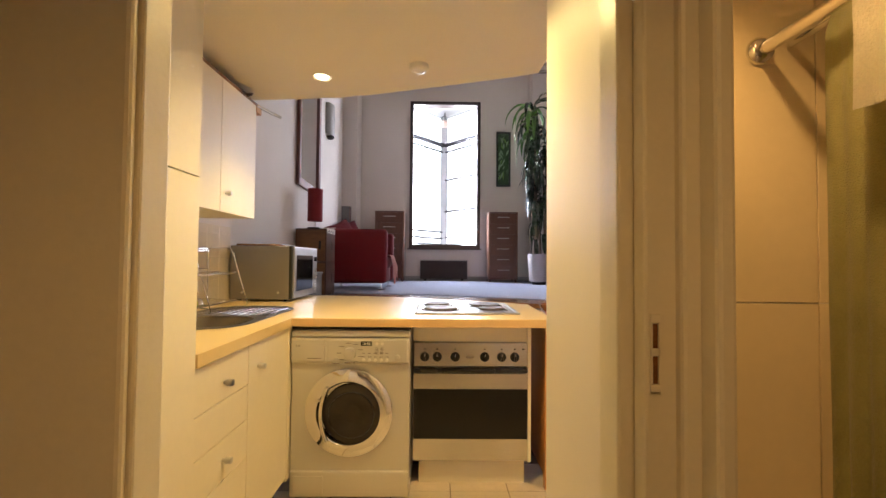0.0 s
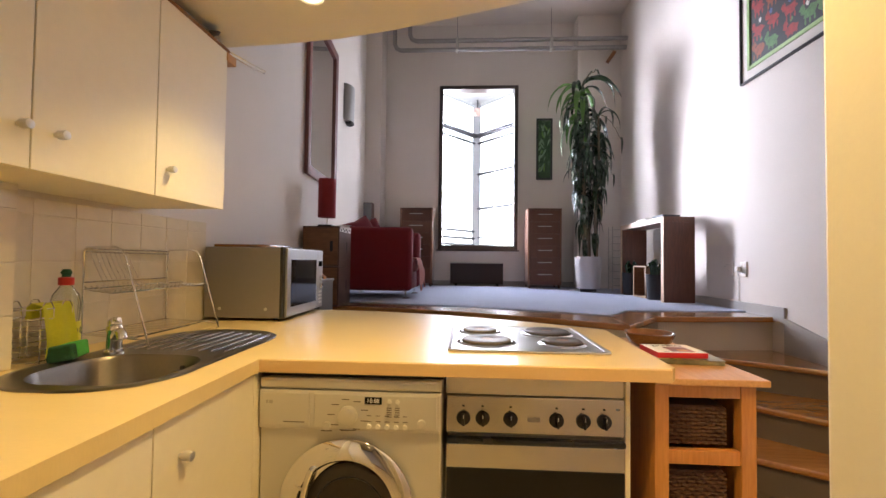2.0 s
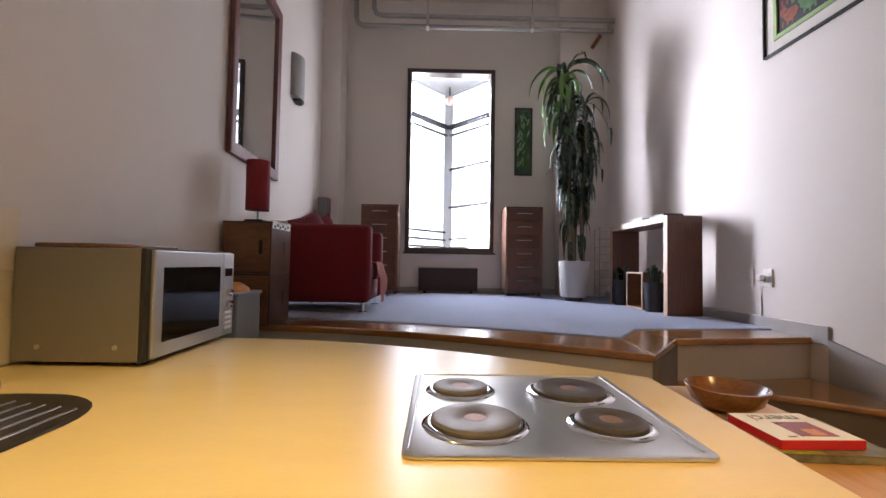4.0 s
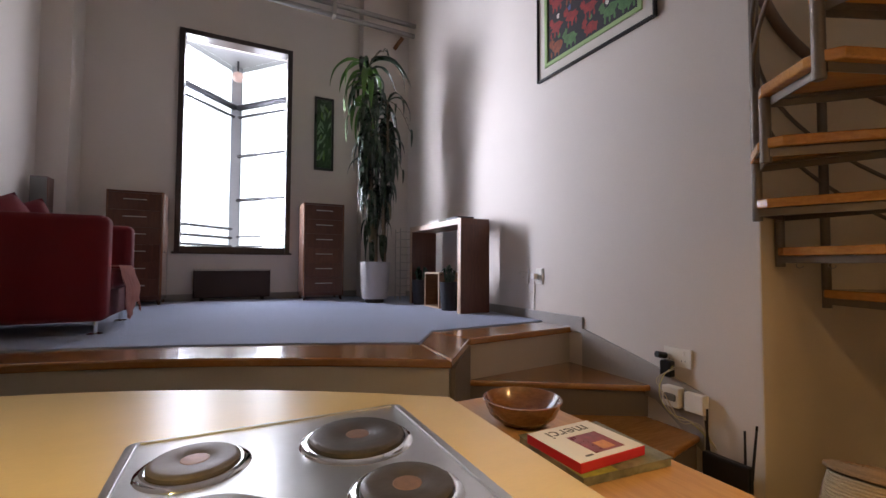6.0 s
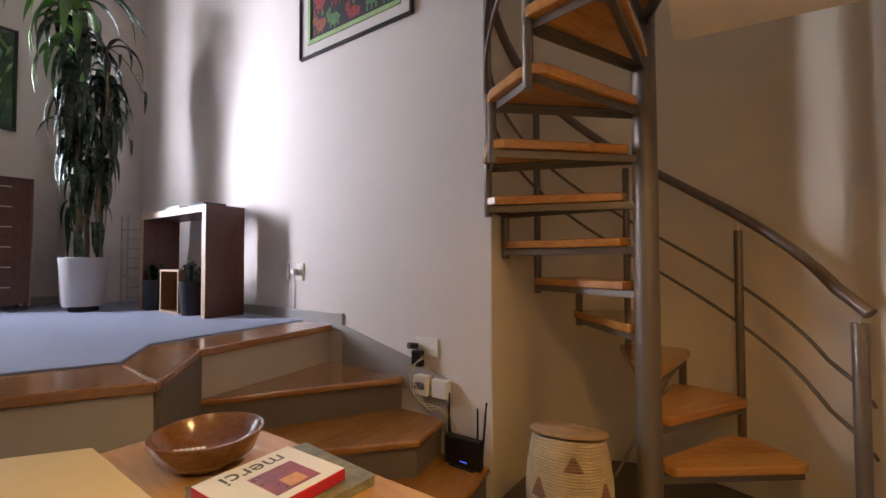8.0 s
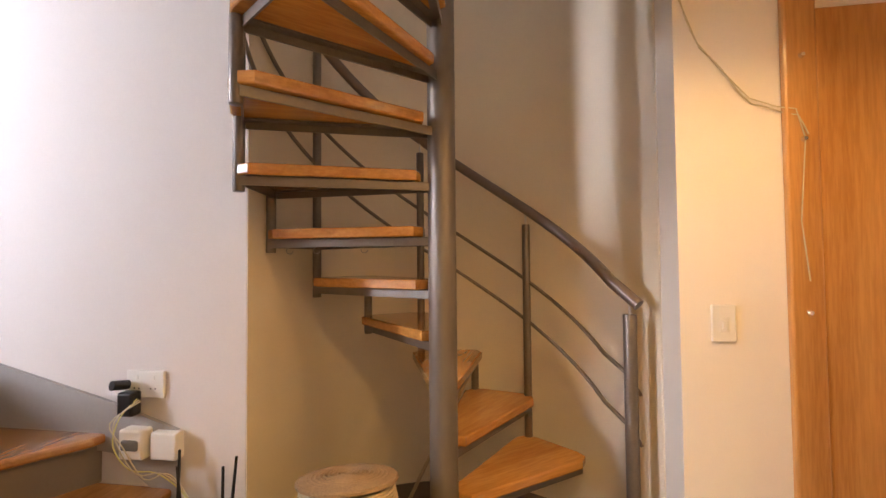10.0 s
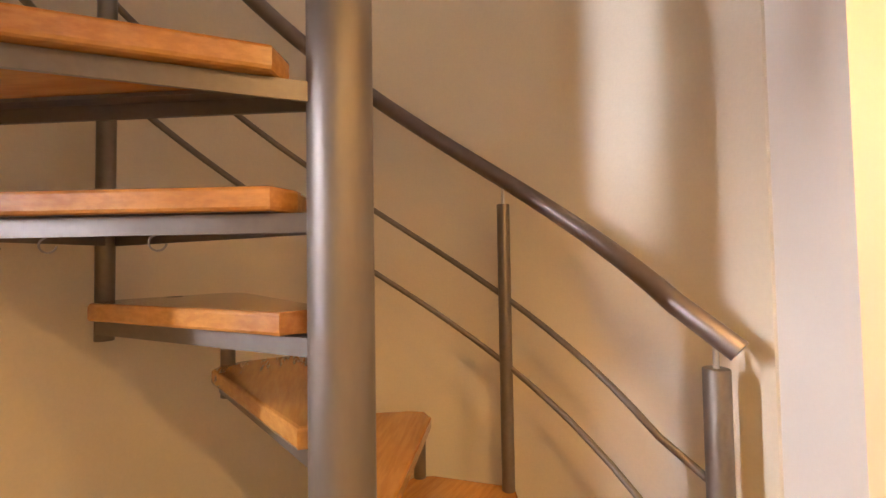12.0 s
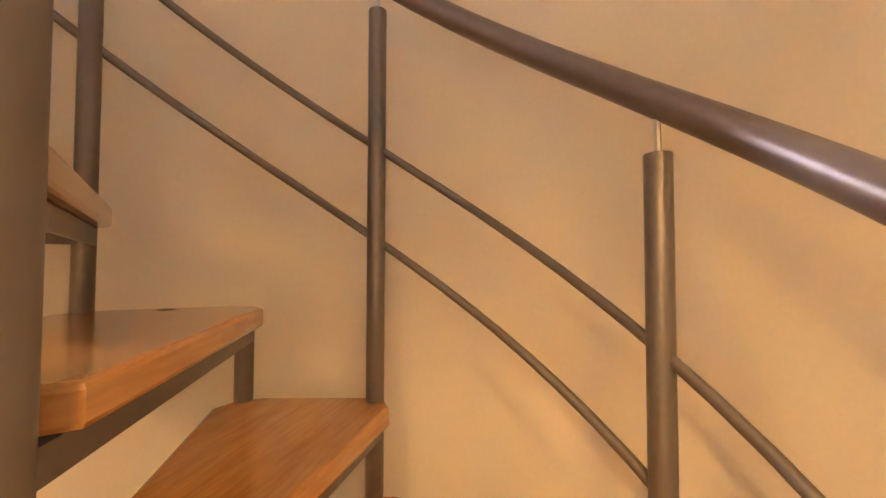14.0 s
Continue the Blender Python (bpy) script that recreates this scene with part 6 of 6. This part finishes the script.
def dracaena():
    at = Vector((1.735, 6.48, CARPET))
    pot = thing("plant_pot", tuple(at), "white tapered plant pot on the carpet", "pot")
    part("pot", lathe([(0.142, 0.046), (0.146, 0.050), (0.178, 0.462), (0.174, 0.466), (0.167, 0.462), (0.161, 0.40), (0.01, 0.40)], tuple(at), 44), "pot", pot, "", 40)
    # narrow black disc added to read as the shadow gap below the pot
    part("saucer", lathe([(0.100, 0.0), (0.106, 0.006), (0.106, 0.046), (0.01, 0.047)], tuple(at), 32), "black_matt", pot, "dark base standing in for the shade under the pot", 40)
    part("soil", lathe([(0.156, 0.402), (0.12, 0.412), (0.01, 0.415)], tuple(at), 28), "soil", pot)
    d = thing("dracaena", (at.x, at.y, CARPET + 0.41), "tall dracaena with long drooping glossy leaves", "plant")
    rnd = random.Random(21)
    meshes = {}
    for mat in ("leaf", "leaf_bright", "leaf_dry"):
        meshes[mat] = []
        for i in range(7):
            me = leaf_mesh(rnd.uniform(0.55, 0.85), rnd.uniform(0.050, 0.080), radians(rnd.uniform(125, 165)), rnd.uniform(-0.6, 0.6), i + 3)
            me.materials.append(M[mat])
            meshes[mat].append(me)
    meshes["hang"] = []
    for i in range(9):
        me = leaf_mesh(rnd.uniform(0.5, 0.8), rnd.uniform(0.065, 0.10), radians(rnd.uniform(115, 150)), rnd.uniform(-0.9, 0.9), i + 30, True)
        me.materials.append(M["leaf"])
        meshes["hang"].append(me)
    canes = []
    for k, (dx, dy, h, lean) in enumerate(((0.02, 0.03, 2.32, -0.13), (-0.07, -0.03, 1.55, -0.02), (0.08, -0.04, 1.95, 0.05))):
        pts = [(at.x + dx + lean * s + 0.018 * math.sin(s * 9 + k), at.y + dy + 0.015 * math.sin(s * 7 + k * 2), CARPET + 0.39 + h * s) for s in np.linspace(0, 1, 16)]
        part("cane", tube(pts, [0.024 - 0.010 * i / 15 for i in range(16)], 8), "stem", d, "", 60)
        canes.append(pts)
    root = Vector(ROOTS[d.name])

    def put(p, azim, mat, scale, tilt=0.0, reach=1.0):
        o = new("leaf", rnd.choice(meshes[mat]))
        o.parent = d
        o.matrix_basis = Matrix.Translation(Vector(p) - root) @ Matrix.Rotation(azim, 4, "Z") @ Matrix.Rotation(tilt, 4, "Y") @ Matrix.Diagonal((scale * reach * rnd.uniform(0.75, 1.0), scale, scale, 1))
    for k, pts in enumerate(canes):
        for i in range((92, 50, 62)[k]):
            s = rnd.uniform(0.08, 1.0) ** 0.8
            f = s * (len(pts) - 1)
            j = min(len(pts) - 2, int(f))
            p = Vector(pts[j]).lerp(Vector(pts[j + 1]), f - j)
            az = rnd.uniform(0, 2 * math.pi)
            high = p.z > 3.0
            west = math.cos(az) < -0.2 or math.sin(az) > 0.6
            # high leaves facing the window take the brighter green as painted daylight
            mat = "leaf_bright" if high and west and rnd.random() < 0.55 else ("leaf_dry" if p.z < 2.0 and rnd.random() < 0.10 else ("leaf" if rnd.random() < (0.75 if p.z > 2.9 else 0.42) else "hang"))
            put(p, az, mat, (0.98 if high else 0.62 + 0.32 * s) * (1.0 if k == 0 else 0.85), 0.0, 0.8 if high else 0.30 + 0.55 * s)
    for az, sc in ((0.15, 1.25), (-0.35, 1.15), (2.9, 1.0), (3.4, 1.05), (2.4, 0.95), (1.2, 0.9), (4.2, 0.9)):
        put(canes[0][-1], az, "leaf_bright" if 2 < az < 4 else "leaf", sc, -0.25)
    # two thin side shoots that arch over and end in single hanging leaves
    for j, (rise, out, drop) in enumerate(((0.16, 0.46, 0.30), (0.05, 0.36, 0.42))):
        q = Vector(canes[0][12 - 2 * j])
        bow = [q + Vector((out * u, -0.10 * u, rise * math.sin(u * 2.6) - drop * u ** 3)) for u in np.linspace(0, 1, 9)]
        part("side_shoot", tube(bow, [0.008 - 0.0006 * i for i in range(9)], 6), "stem", d, "", 60)
        for i, sc in ((5, 0.32), (7, 0.36), (8, 0.42)):
            put(bow[i], 0.4 + 0.8 * i, "hang", sc, 0.0, 0.4)
    tip = Vector(canes[0][-1])
    part("shoot", tube([tip, tip + Vector((0.05, 0, 0.15)), tip + Vector((0.15, 0.0, 0.26)), tip + Vector((0.2, 0, 0.27))], [0.012, 0.009, 0.006, 0.004], 6), "stem", d)
    for az in (0.2, 2.0, 5.0):
        put(tip + Vector((0.19, 0, 0.27)), az, "leaf", 0.3)


dracaena()


def pipes():
    for y, z, xl in ((7.06, 4.56, -0.78), (7.10, 4.44, -1.02)):
        p = thing("ceiling_pipe", (0.8, y, z), "grey conduit pipe slung under the high ceiling", "pipe", "ceiling pipes")
        part("run", tube([(xl, y, TOP), (xl, y, z + 0.10), (xl + 0.03, y, z + 0.03), (xl + 0.10, y, z), (2.46, y, z)], 0.032, 14), "pipe", p, "", 50)
    for x, h in ((-0.06, 0.0), (1.35, 0.0)):
        b = thing("pipe_hanger", (x, 7.08, 4.5), "pale clip holding the pipes to the ceiling", "bracket", "pipe hangers")
        part("strap", box(x - 0.02, x + 0.02, 7.02, 7.145, 4.405, 4.60, 0.004), "silver_dark", b)
        part("drop_rod", rod((x, 7.08, 4.6), (x, 7.08, TOP), 0.003, 8), "bay_metal", b)
    s = thing("wall_peg", (2.28, 7.28, 4.32), "short wooden peg fixed high on the pilaster", "peg")
    part("peg", rod((2.24, 7.302, 4.30), (2.33, 7.20, 4.44), 0.028, 12), "bowl_wood", s)


pipes()


# ---- small kitchen things ----
def dish_rack():
    r = thing("dish_rack", (-1.12, 2.36, 0.905), "chrome wire dish rack beside the sink", "dish rack")
    xb = -1.25
    for y in (2.150, 2.575):
        pts = [(xb, y, 0.905), (xb, y, 1.240), (xb + 0.010, y, 1.256), (xb + 0.115, y, 1.258), (xb + 0.140, y, 1.248), (xb + 0.156, y, 1.222), (-1.000, y, 0.912), (-1.012, y, 0.9045)]
        part("end_frame", tube(pts, 0.0036, 8), "chrome", r, "", 60)
        part("base_wire", rod((xb, y, 0.945), (-1.012, y, 0.930), 0.0026, 6), "chrome", r)
    for x, z, ya, yb in ((xb, 1.250, 2.15, 2.575), (xb + 0.004, 1.238, 2.15, 2.575), (xb, 1.130, 2.15, 2.575), (xb, 0.945, 2.15, 2.575), (-1.175, 1.112, 2.07, 2.575), (-1.075, 1.100, 2.07, 2.585), (-1.07, 0.934, 2.15, 2.575)):
        part("long_wire", rod((x, ya, z), (x, yb, z), 0.0030, 8), "chrome", r)
    for i in range(22):
        y = 2.085 + i * 0.0228
        part("rung", tube([(-1.182, y, 1.120), (-1.170, y, 1.108), (-1.080, y, 1.098), (-1.070, y, 1.112)], 0.0024, 6), "chrome", r)
    for i in range(9):
        y = 2.165 + i * 0.021
        part("plate_wire", tube([(xb + 0.006, y, 1.245), (xb + 0.03, y, 1.19), (-1.178, y, 1.113)], 0.0012, 6), "chrome", r)
    for i in range(12):
        y = 2.175 + i * 0.034
        part("floor_wire", rod((xb, y, 0.944), (-1.07, y, 0.935), 0.0018, 6), "chrome", r)


dish_rack()


def caddy():
    c = thing("sink_caddy", (-1.18, 1.90, 0.905), "chrome wire sink caddy", "caddy")
    x0, x1, y0, y1 = -1.230, -1.125, 1.853, 1.945
    for i in range(6):
        z = 0.915 + i * 0.030
        part("hoop", tube([(x, y, z) for x, y in round_rect(x0, x1, y0, y1, 0.02, 3)], 0.0019, 6, None, True), "chrome", c)
    for x in (x0, x1):
        for y in (y0 + 0.03, y0 + 0.09):
            part("upright", tube([(x, y, 0.908), (x, y, 1.065), (x, y + 0.012, 1.085), (x, y + 0.03, 1.085), (x, y + 0.04, 1.065), (x, y + 0.04, 0.908)], 0.0021, 6), "chrome", c)
    d = thing("dishcloth", (-1.09, 1.93, 0.93), "folded yellow dishcloth hung over the caddy", "cloth")
    g = bmesh.new()
    cols, rows = 14, 18
    grid = []
    for j in range(rows):
        s = j / (rows - 1)
        row = []
        for i in range(cols):
            u = i / (cols - 1)
            w = 0.004 * math.sin(u * 11 + s * 3)
            if s < 0.35:
                p = (-1.160 - 0.012 + w, 1.882 + 0.10 * u, 1.035 + 0.035 * (s / 0.35))
            elif s < 0.5:
                a = (s - 0.35) / 0.15 * math.pi
                p = (-1.145 - 0.025 * math.cos(a), 1.882 + 0.10 * u, 1.07 + 0.014 * math.sin(a))
            else:
                p = (-1.117 + w + 0.006 * math.sin(s * 9), 1.882 + 0.10 * u + 0.008 * s, 1.07 - 0.15 * (s - 0.5) / 0.5)
            row.append(g.verts.new(p))
        grid.append(row)
    for j in range(rows - 1):
        for i in range(cols - 1):
            g.faces.new((grid[j][i], grid[j][i + 1], grid[j + 1][i + 1], grid[j + 1][i]))
    bmesh.ops.solidify(g, geom=list(g.faces), thickness=0.004)
    part("cloth", g, "cloth_yellow", d, "", 60)
    s = thing("sponge", (-1.06, 1.95, 0.905), "green washing-up sponge with a dark scourer", "sponge")
    turn = pose(-1.098, 1.950, 0.906, 0, -8, 20)
    part("foam", turned(box(-0.035, 0.035, -0.02, 0.05, 0.004, 0.05, 0.006), turn), "sponge_green", s)
    part("scourer", turned(box(-0.036, 0.034, -0.045, -0.018, 0.002, 0.05, 0.006), turn), "sponge_dark", s)
    b = thing("washing_up_bottle", (-1.185, 2.02, 0.902), "clear washing-up bottle with a red cap and yellow label", "bottle")
    at = (-1.185, 2.02, 0.902)
    part("bottle", lathe([(0.038, 0), (0.040, 0.0088), (0.040, 0.0528), (0.035, 0.088), (0.038, 0.1408), (0.040, 0.1672), (0.033, 0.198), (0.018, 0.22), (0.014, 0.2306), (0.012, 0.2306), (0.016, 0.2191), (0.031, 0.1962), (0.038, 0.1663), (0.036, 0.1408), (0.033, 0.088), (0.038, 0.0528), (0.038, 0.01056), (0.036, 0.00264)], at, 28), "bottle", b, "", 50)
    part("liquid", lathe([(0.034, 0.00396), (0.0365, 0.01056), (0.0365, 0.0264), (0.01, 0.02728)], at, 24), "sponge_green", b, "green washing-up liquid")
    part("cap", lathe([(0.021, 0.227), (0.021, 0.2508), (0.014, 0.2534)], at, 20), "cap_red", b)
    part("nozzle", lathe([(0.012, 0.2526), (0.012, 0.2622), (0.016, 0.2658), (0.010, 0.2781)], at, 16), "sponge_dark", b)
    g = bmesh.new()
    cols = [[g.verts.new((at[0] + 0.0412 * math.cos(radians(a)), at[1] + 0.0412 * math.sin(radians(a)), at[2] + z)) for z in (0.036, 0.062, 0.088, 0.110)] for a in range(-50, 71, 10)]
    for p, q in zip(cols, cols[1:]):
        for k in range(3):
            g.faces.new((p[k], q[k], q[k + 1], p[k + 1]))
    part("label", g, "label_yellow", b, "yellow paper label", 50)
    letters("printing", "ht", 0.04, pose(at[0] + 0.0415, at[1] + 0.004, 0.984, 90, 0, 90), "ink", b)


caddy()


def cabinet_top():
    t = thing("wooden_board", (-1.05, 2.0, 2.1), "dark wooden board lying on top of the wall cabinets", "board")
    part("board", box(-1.22, -0.915, 1.30, 2.465, 2.099, 2.121, 0.004), "bowl_wood", t)
    part("end_block", box(-0.96, -0.905, 2.43, 2.50, 2.062, 2.098, 0.004), "trolley_wood", t)
    w = thing("wire_tongs", (-0.95, 2.5, 2.12), "thin wire tongs sticking out over the cabinet edge", "tongs")
    part("wire", tube([(-0.97, 2.20, 2.127), (-0.94, 2.47, 2.128), (-0.86, 2.585, 2.105), (-0.825, 2.605, 2.09), (-0.835, 2.615, 2.086), (-0.88, 2.59, 2.10), (-0.965, 2.48, 2.128), (-1.0, 2.22, 2.127)], 0.0028, 6), "chrome", w)
    s = thing("serving_spoon", (-0.93, 2.3, 2.122), "dark metal spoon lying on the board", "spoon")
    g = rod((-0.94, 2.05, 2.128), (-0.925, 2.32, 2.130), 0.005, 8)
    part("handle", g, "iron", s)
    part("bowl", turned(lathe([(0.004, -0.012), (0.022, -0.008), (0.032, 0.004), (0.030, 0.006), (0.02, -0.004), (0.003, -0.008)], (0, 0, 0), 20), pose(-0.925, 2.35, 2.136, 20, 0, 0)), "iron", s, "", 50)


cabinet_top()


def towel_rail():
    r = thing("towel_rail", (1.0, 0.9, 1.74), "chrome towel rail fixed to the bathroom wall", "towel rail")
    part("rail", rod((1.0, 0.988, 1.735), (1.0, 0.15, 1.735), 0.0165, 20), "chrome", r, "", 40)
    part("inner_rail", rod((1.075, 0.985, 1.755), (1.075, 0.15, 1.755), 0.011, 16), "chrome", r, "", 40)
    part("flange", turned(lathe([(0.036, 0.0), (0.036, 0.006), (0.026, 0.018), (0.018, 0.022)], (0, 0, 0), 28), Matrix.Translation((1.0, 0.993, 1.735)) @ Matrix.Rotation(radians(90), 4, "X")), "chrome", r, "", 40)
    part("far_bracket", box(0.985, 1.09, 0.15, 0.17, 1.735, 1.765, 0.004), "chrome", r)

    def towel(name, label, mat, x, y0, y1, drop, folds, seed):
        t = thing(name, (x, (y0 + y1) / 2, 1.6), label, "towel")
        g = bmesh.new()
        cols, rows = 30, 26
        grid = []
        for j in range(rows):
            s = j / (rows - 1) * 2 - 1
            row = []
            for i in range(cols):
                u = i / (cols - 1)
                f = abs(s)
                w = 0.013 * math.sin(u * folds + seed) * f + 0.006 * noise.noise((u * 5, s * 3, seed))
                side = -1 if s < 0 else 1
                if f < 0.08:
                    p = (x + side * 0.02 * (f / 0.08), y0 + (y1 - y0) * u, 1.768 - 0.004 * f)
                else:
                    p = (x + side * (0.021 + abs(w)), y0 + (y1 - y0) * (u + 0.05 * math.sin(f * 3 + seed) * (u - 0.5)), 1.76 - drop * (f - 0.08) * (1 if side < 0 else 0.92))
                row.append(g.verts.new(p))
            grid.append(row)
        for j in range(rows - 1):
            for i in range(cols - 1):
                g.faces.new((grid[j][i], grid[j][i + 1], grid[j + 1][i + 1], grid[j + 1][i]))
        bmesh.ops.solidify(g, geom=list(g.faces), thickness=0.006)
        part("cloth", g, mat, t, "", 60)
    towel("olive_towel", "long olive green towel hanging from the rail", "towel_green", 1.075, 0.66, 0.86, 1.25, 14, 1.0)
    towel("white_towel", "cream terry towel folded over the rail", "towel_white", 1.0, 0.50, 0.722, 0.30, 9, 2.0)


towel_rail()


# ---- tiles last ----
def tiling():
    g = box(-1.2698, -1.2602, 1.222, 2.86, 0.9015, 1.405)
    wall = structure("backsplash", g, "grout", "glazed white tiles behind the sink", "tiles")
    me = {}
    for i in range(11):
        for j in range(4):
            w, h = 0.148, 0.148 if j < 3 else 0.052
            if j not in me:
                b = box(-0.0035, 0.0035, -w / 2, w / 2, -h / 2, h / 2, 0.0012, None, 1)
                me[j] = bpy.data.meshes.new("tile")
                b.to_mesh(me[j])
                b.free()
                me[j].materials.append(M["tile"])
            o = new("tile", me[j])
            o.parent = wall
            o.location = (-1.262, 1.298 + i * 0.150, (0.905 + 0.074 + j * 0.150) if j < 3 else 1.381)
    boxing = structure("pipe_boxing", box(-1.2595, -1.1655, 1.222, 1.842, 0.9015, 1.425), "grout", "tiled boxing in the corner above the worktop", "boxing")
    for i in range(4):
        for j in range(4):
            o = new("tile", me[j])
            o.parent = boxing
            o.location = (-1.1645, 1.316 + i * 0.150, (0.905 + 0.074 + j * 0.150) if j < 3 else 1.381)
    bath = bpy.data.objects["wall_bath_north"]
    b = box(-0.2785, 0.2785, -0.003, 0.003, -0.4485, 0.4485, 0.0012, None, 1)
    m3 = bpy.data.meshes.new("wall_tile")
    b.to_mesh(m3)
    b.free()
    m3.materials.append(M["bath_tile"])
    for i in range(2):
        for j in range(2):
            o = new("wall_tile", m3)
            o.parent = bath
            o.location = (0.866 + i * 0.56, 0.9965, 0.64 + j * 0.90)
    floor = bpy.data.objects["floor"]
    b = box(-0.148, 0.148, -0.148, 0.148, 0.0, 0.008, 0.002, None, 1)
    m2 = bpy.data.meshes.new("floor_tile")
    b.to_mesh(m2)
    b.free()
    m2.materials.append(M["floor_tile"])
    for i in range(12):
        for j in range(12):
            x, y = -1.1 + 0.3 * i, -1.0 + 0.3 * j
            if x > 2.3 and y > 1.2 or x > 2.45 or (y > 2.4):
                continue
            o = new("floor_tile", m2)
            o.parent = floor
            o.location = (x, y, 0.0005 - 0.006)


tiling()
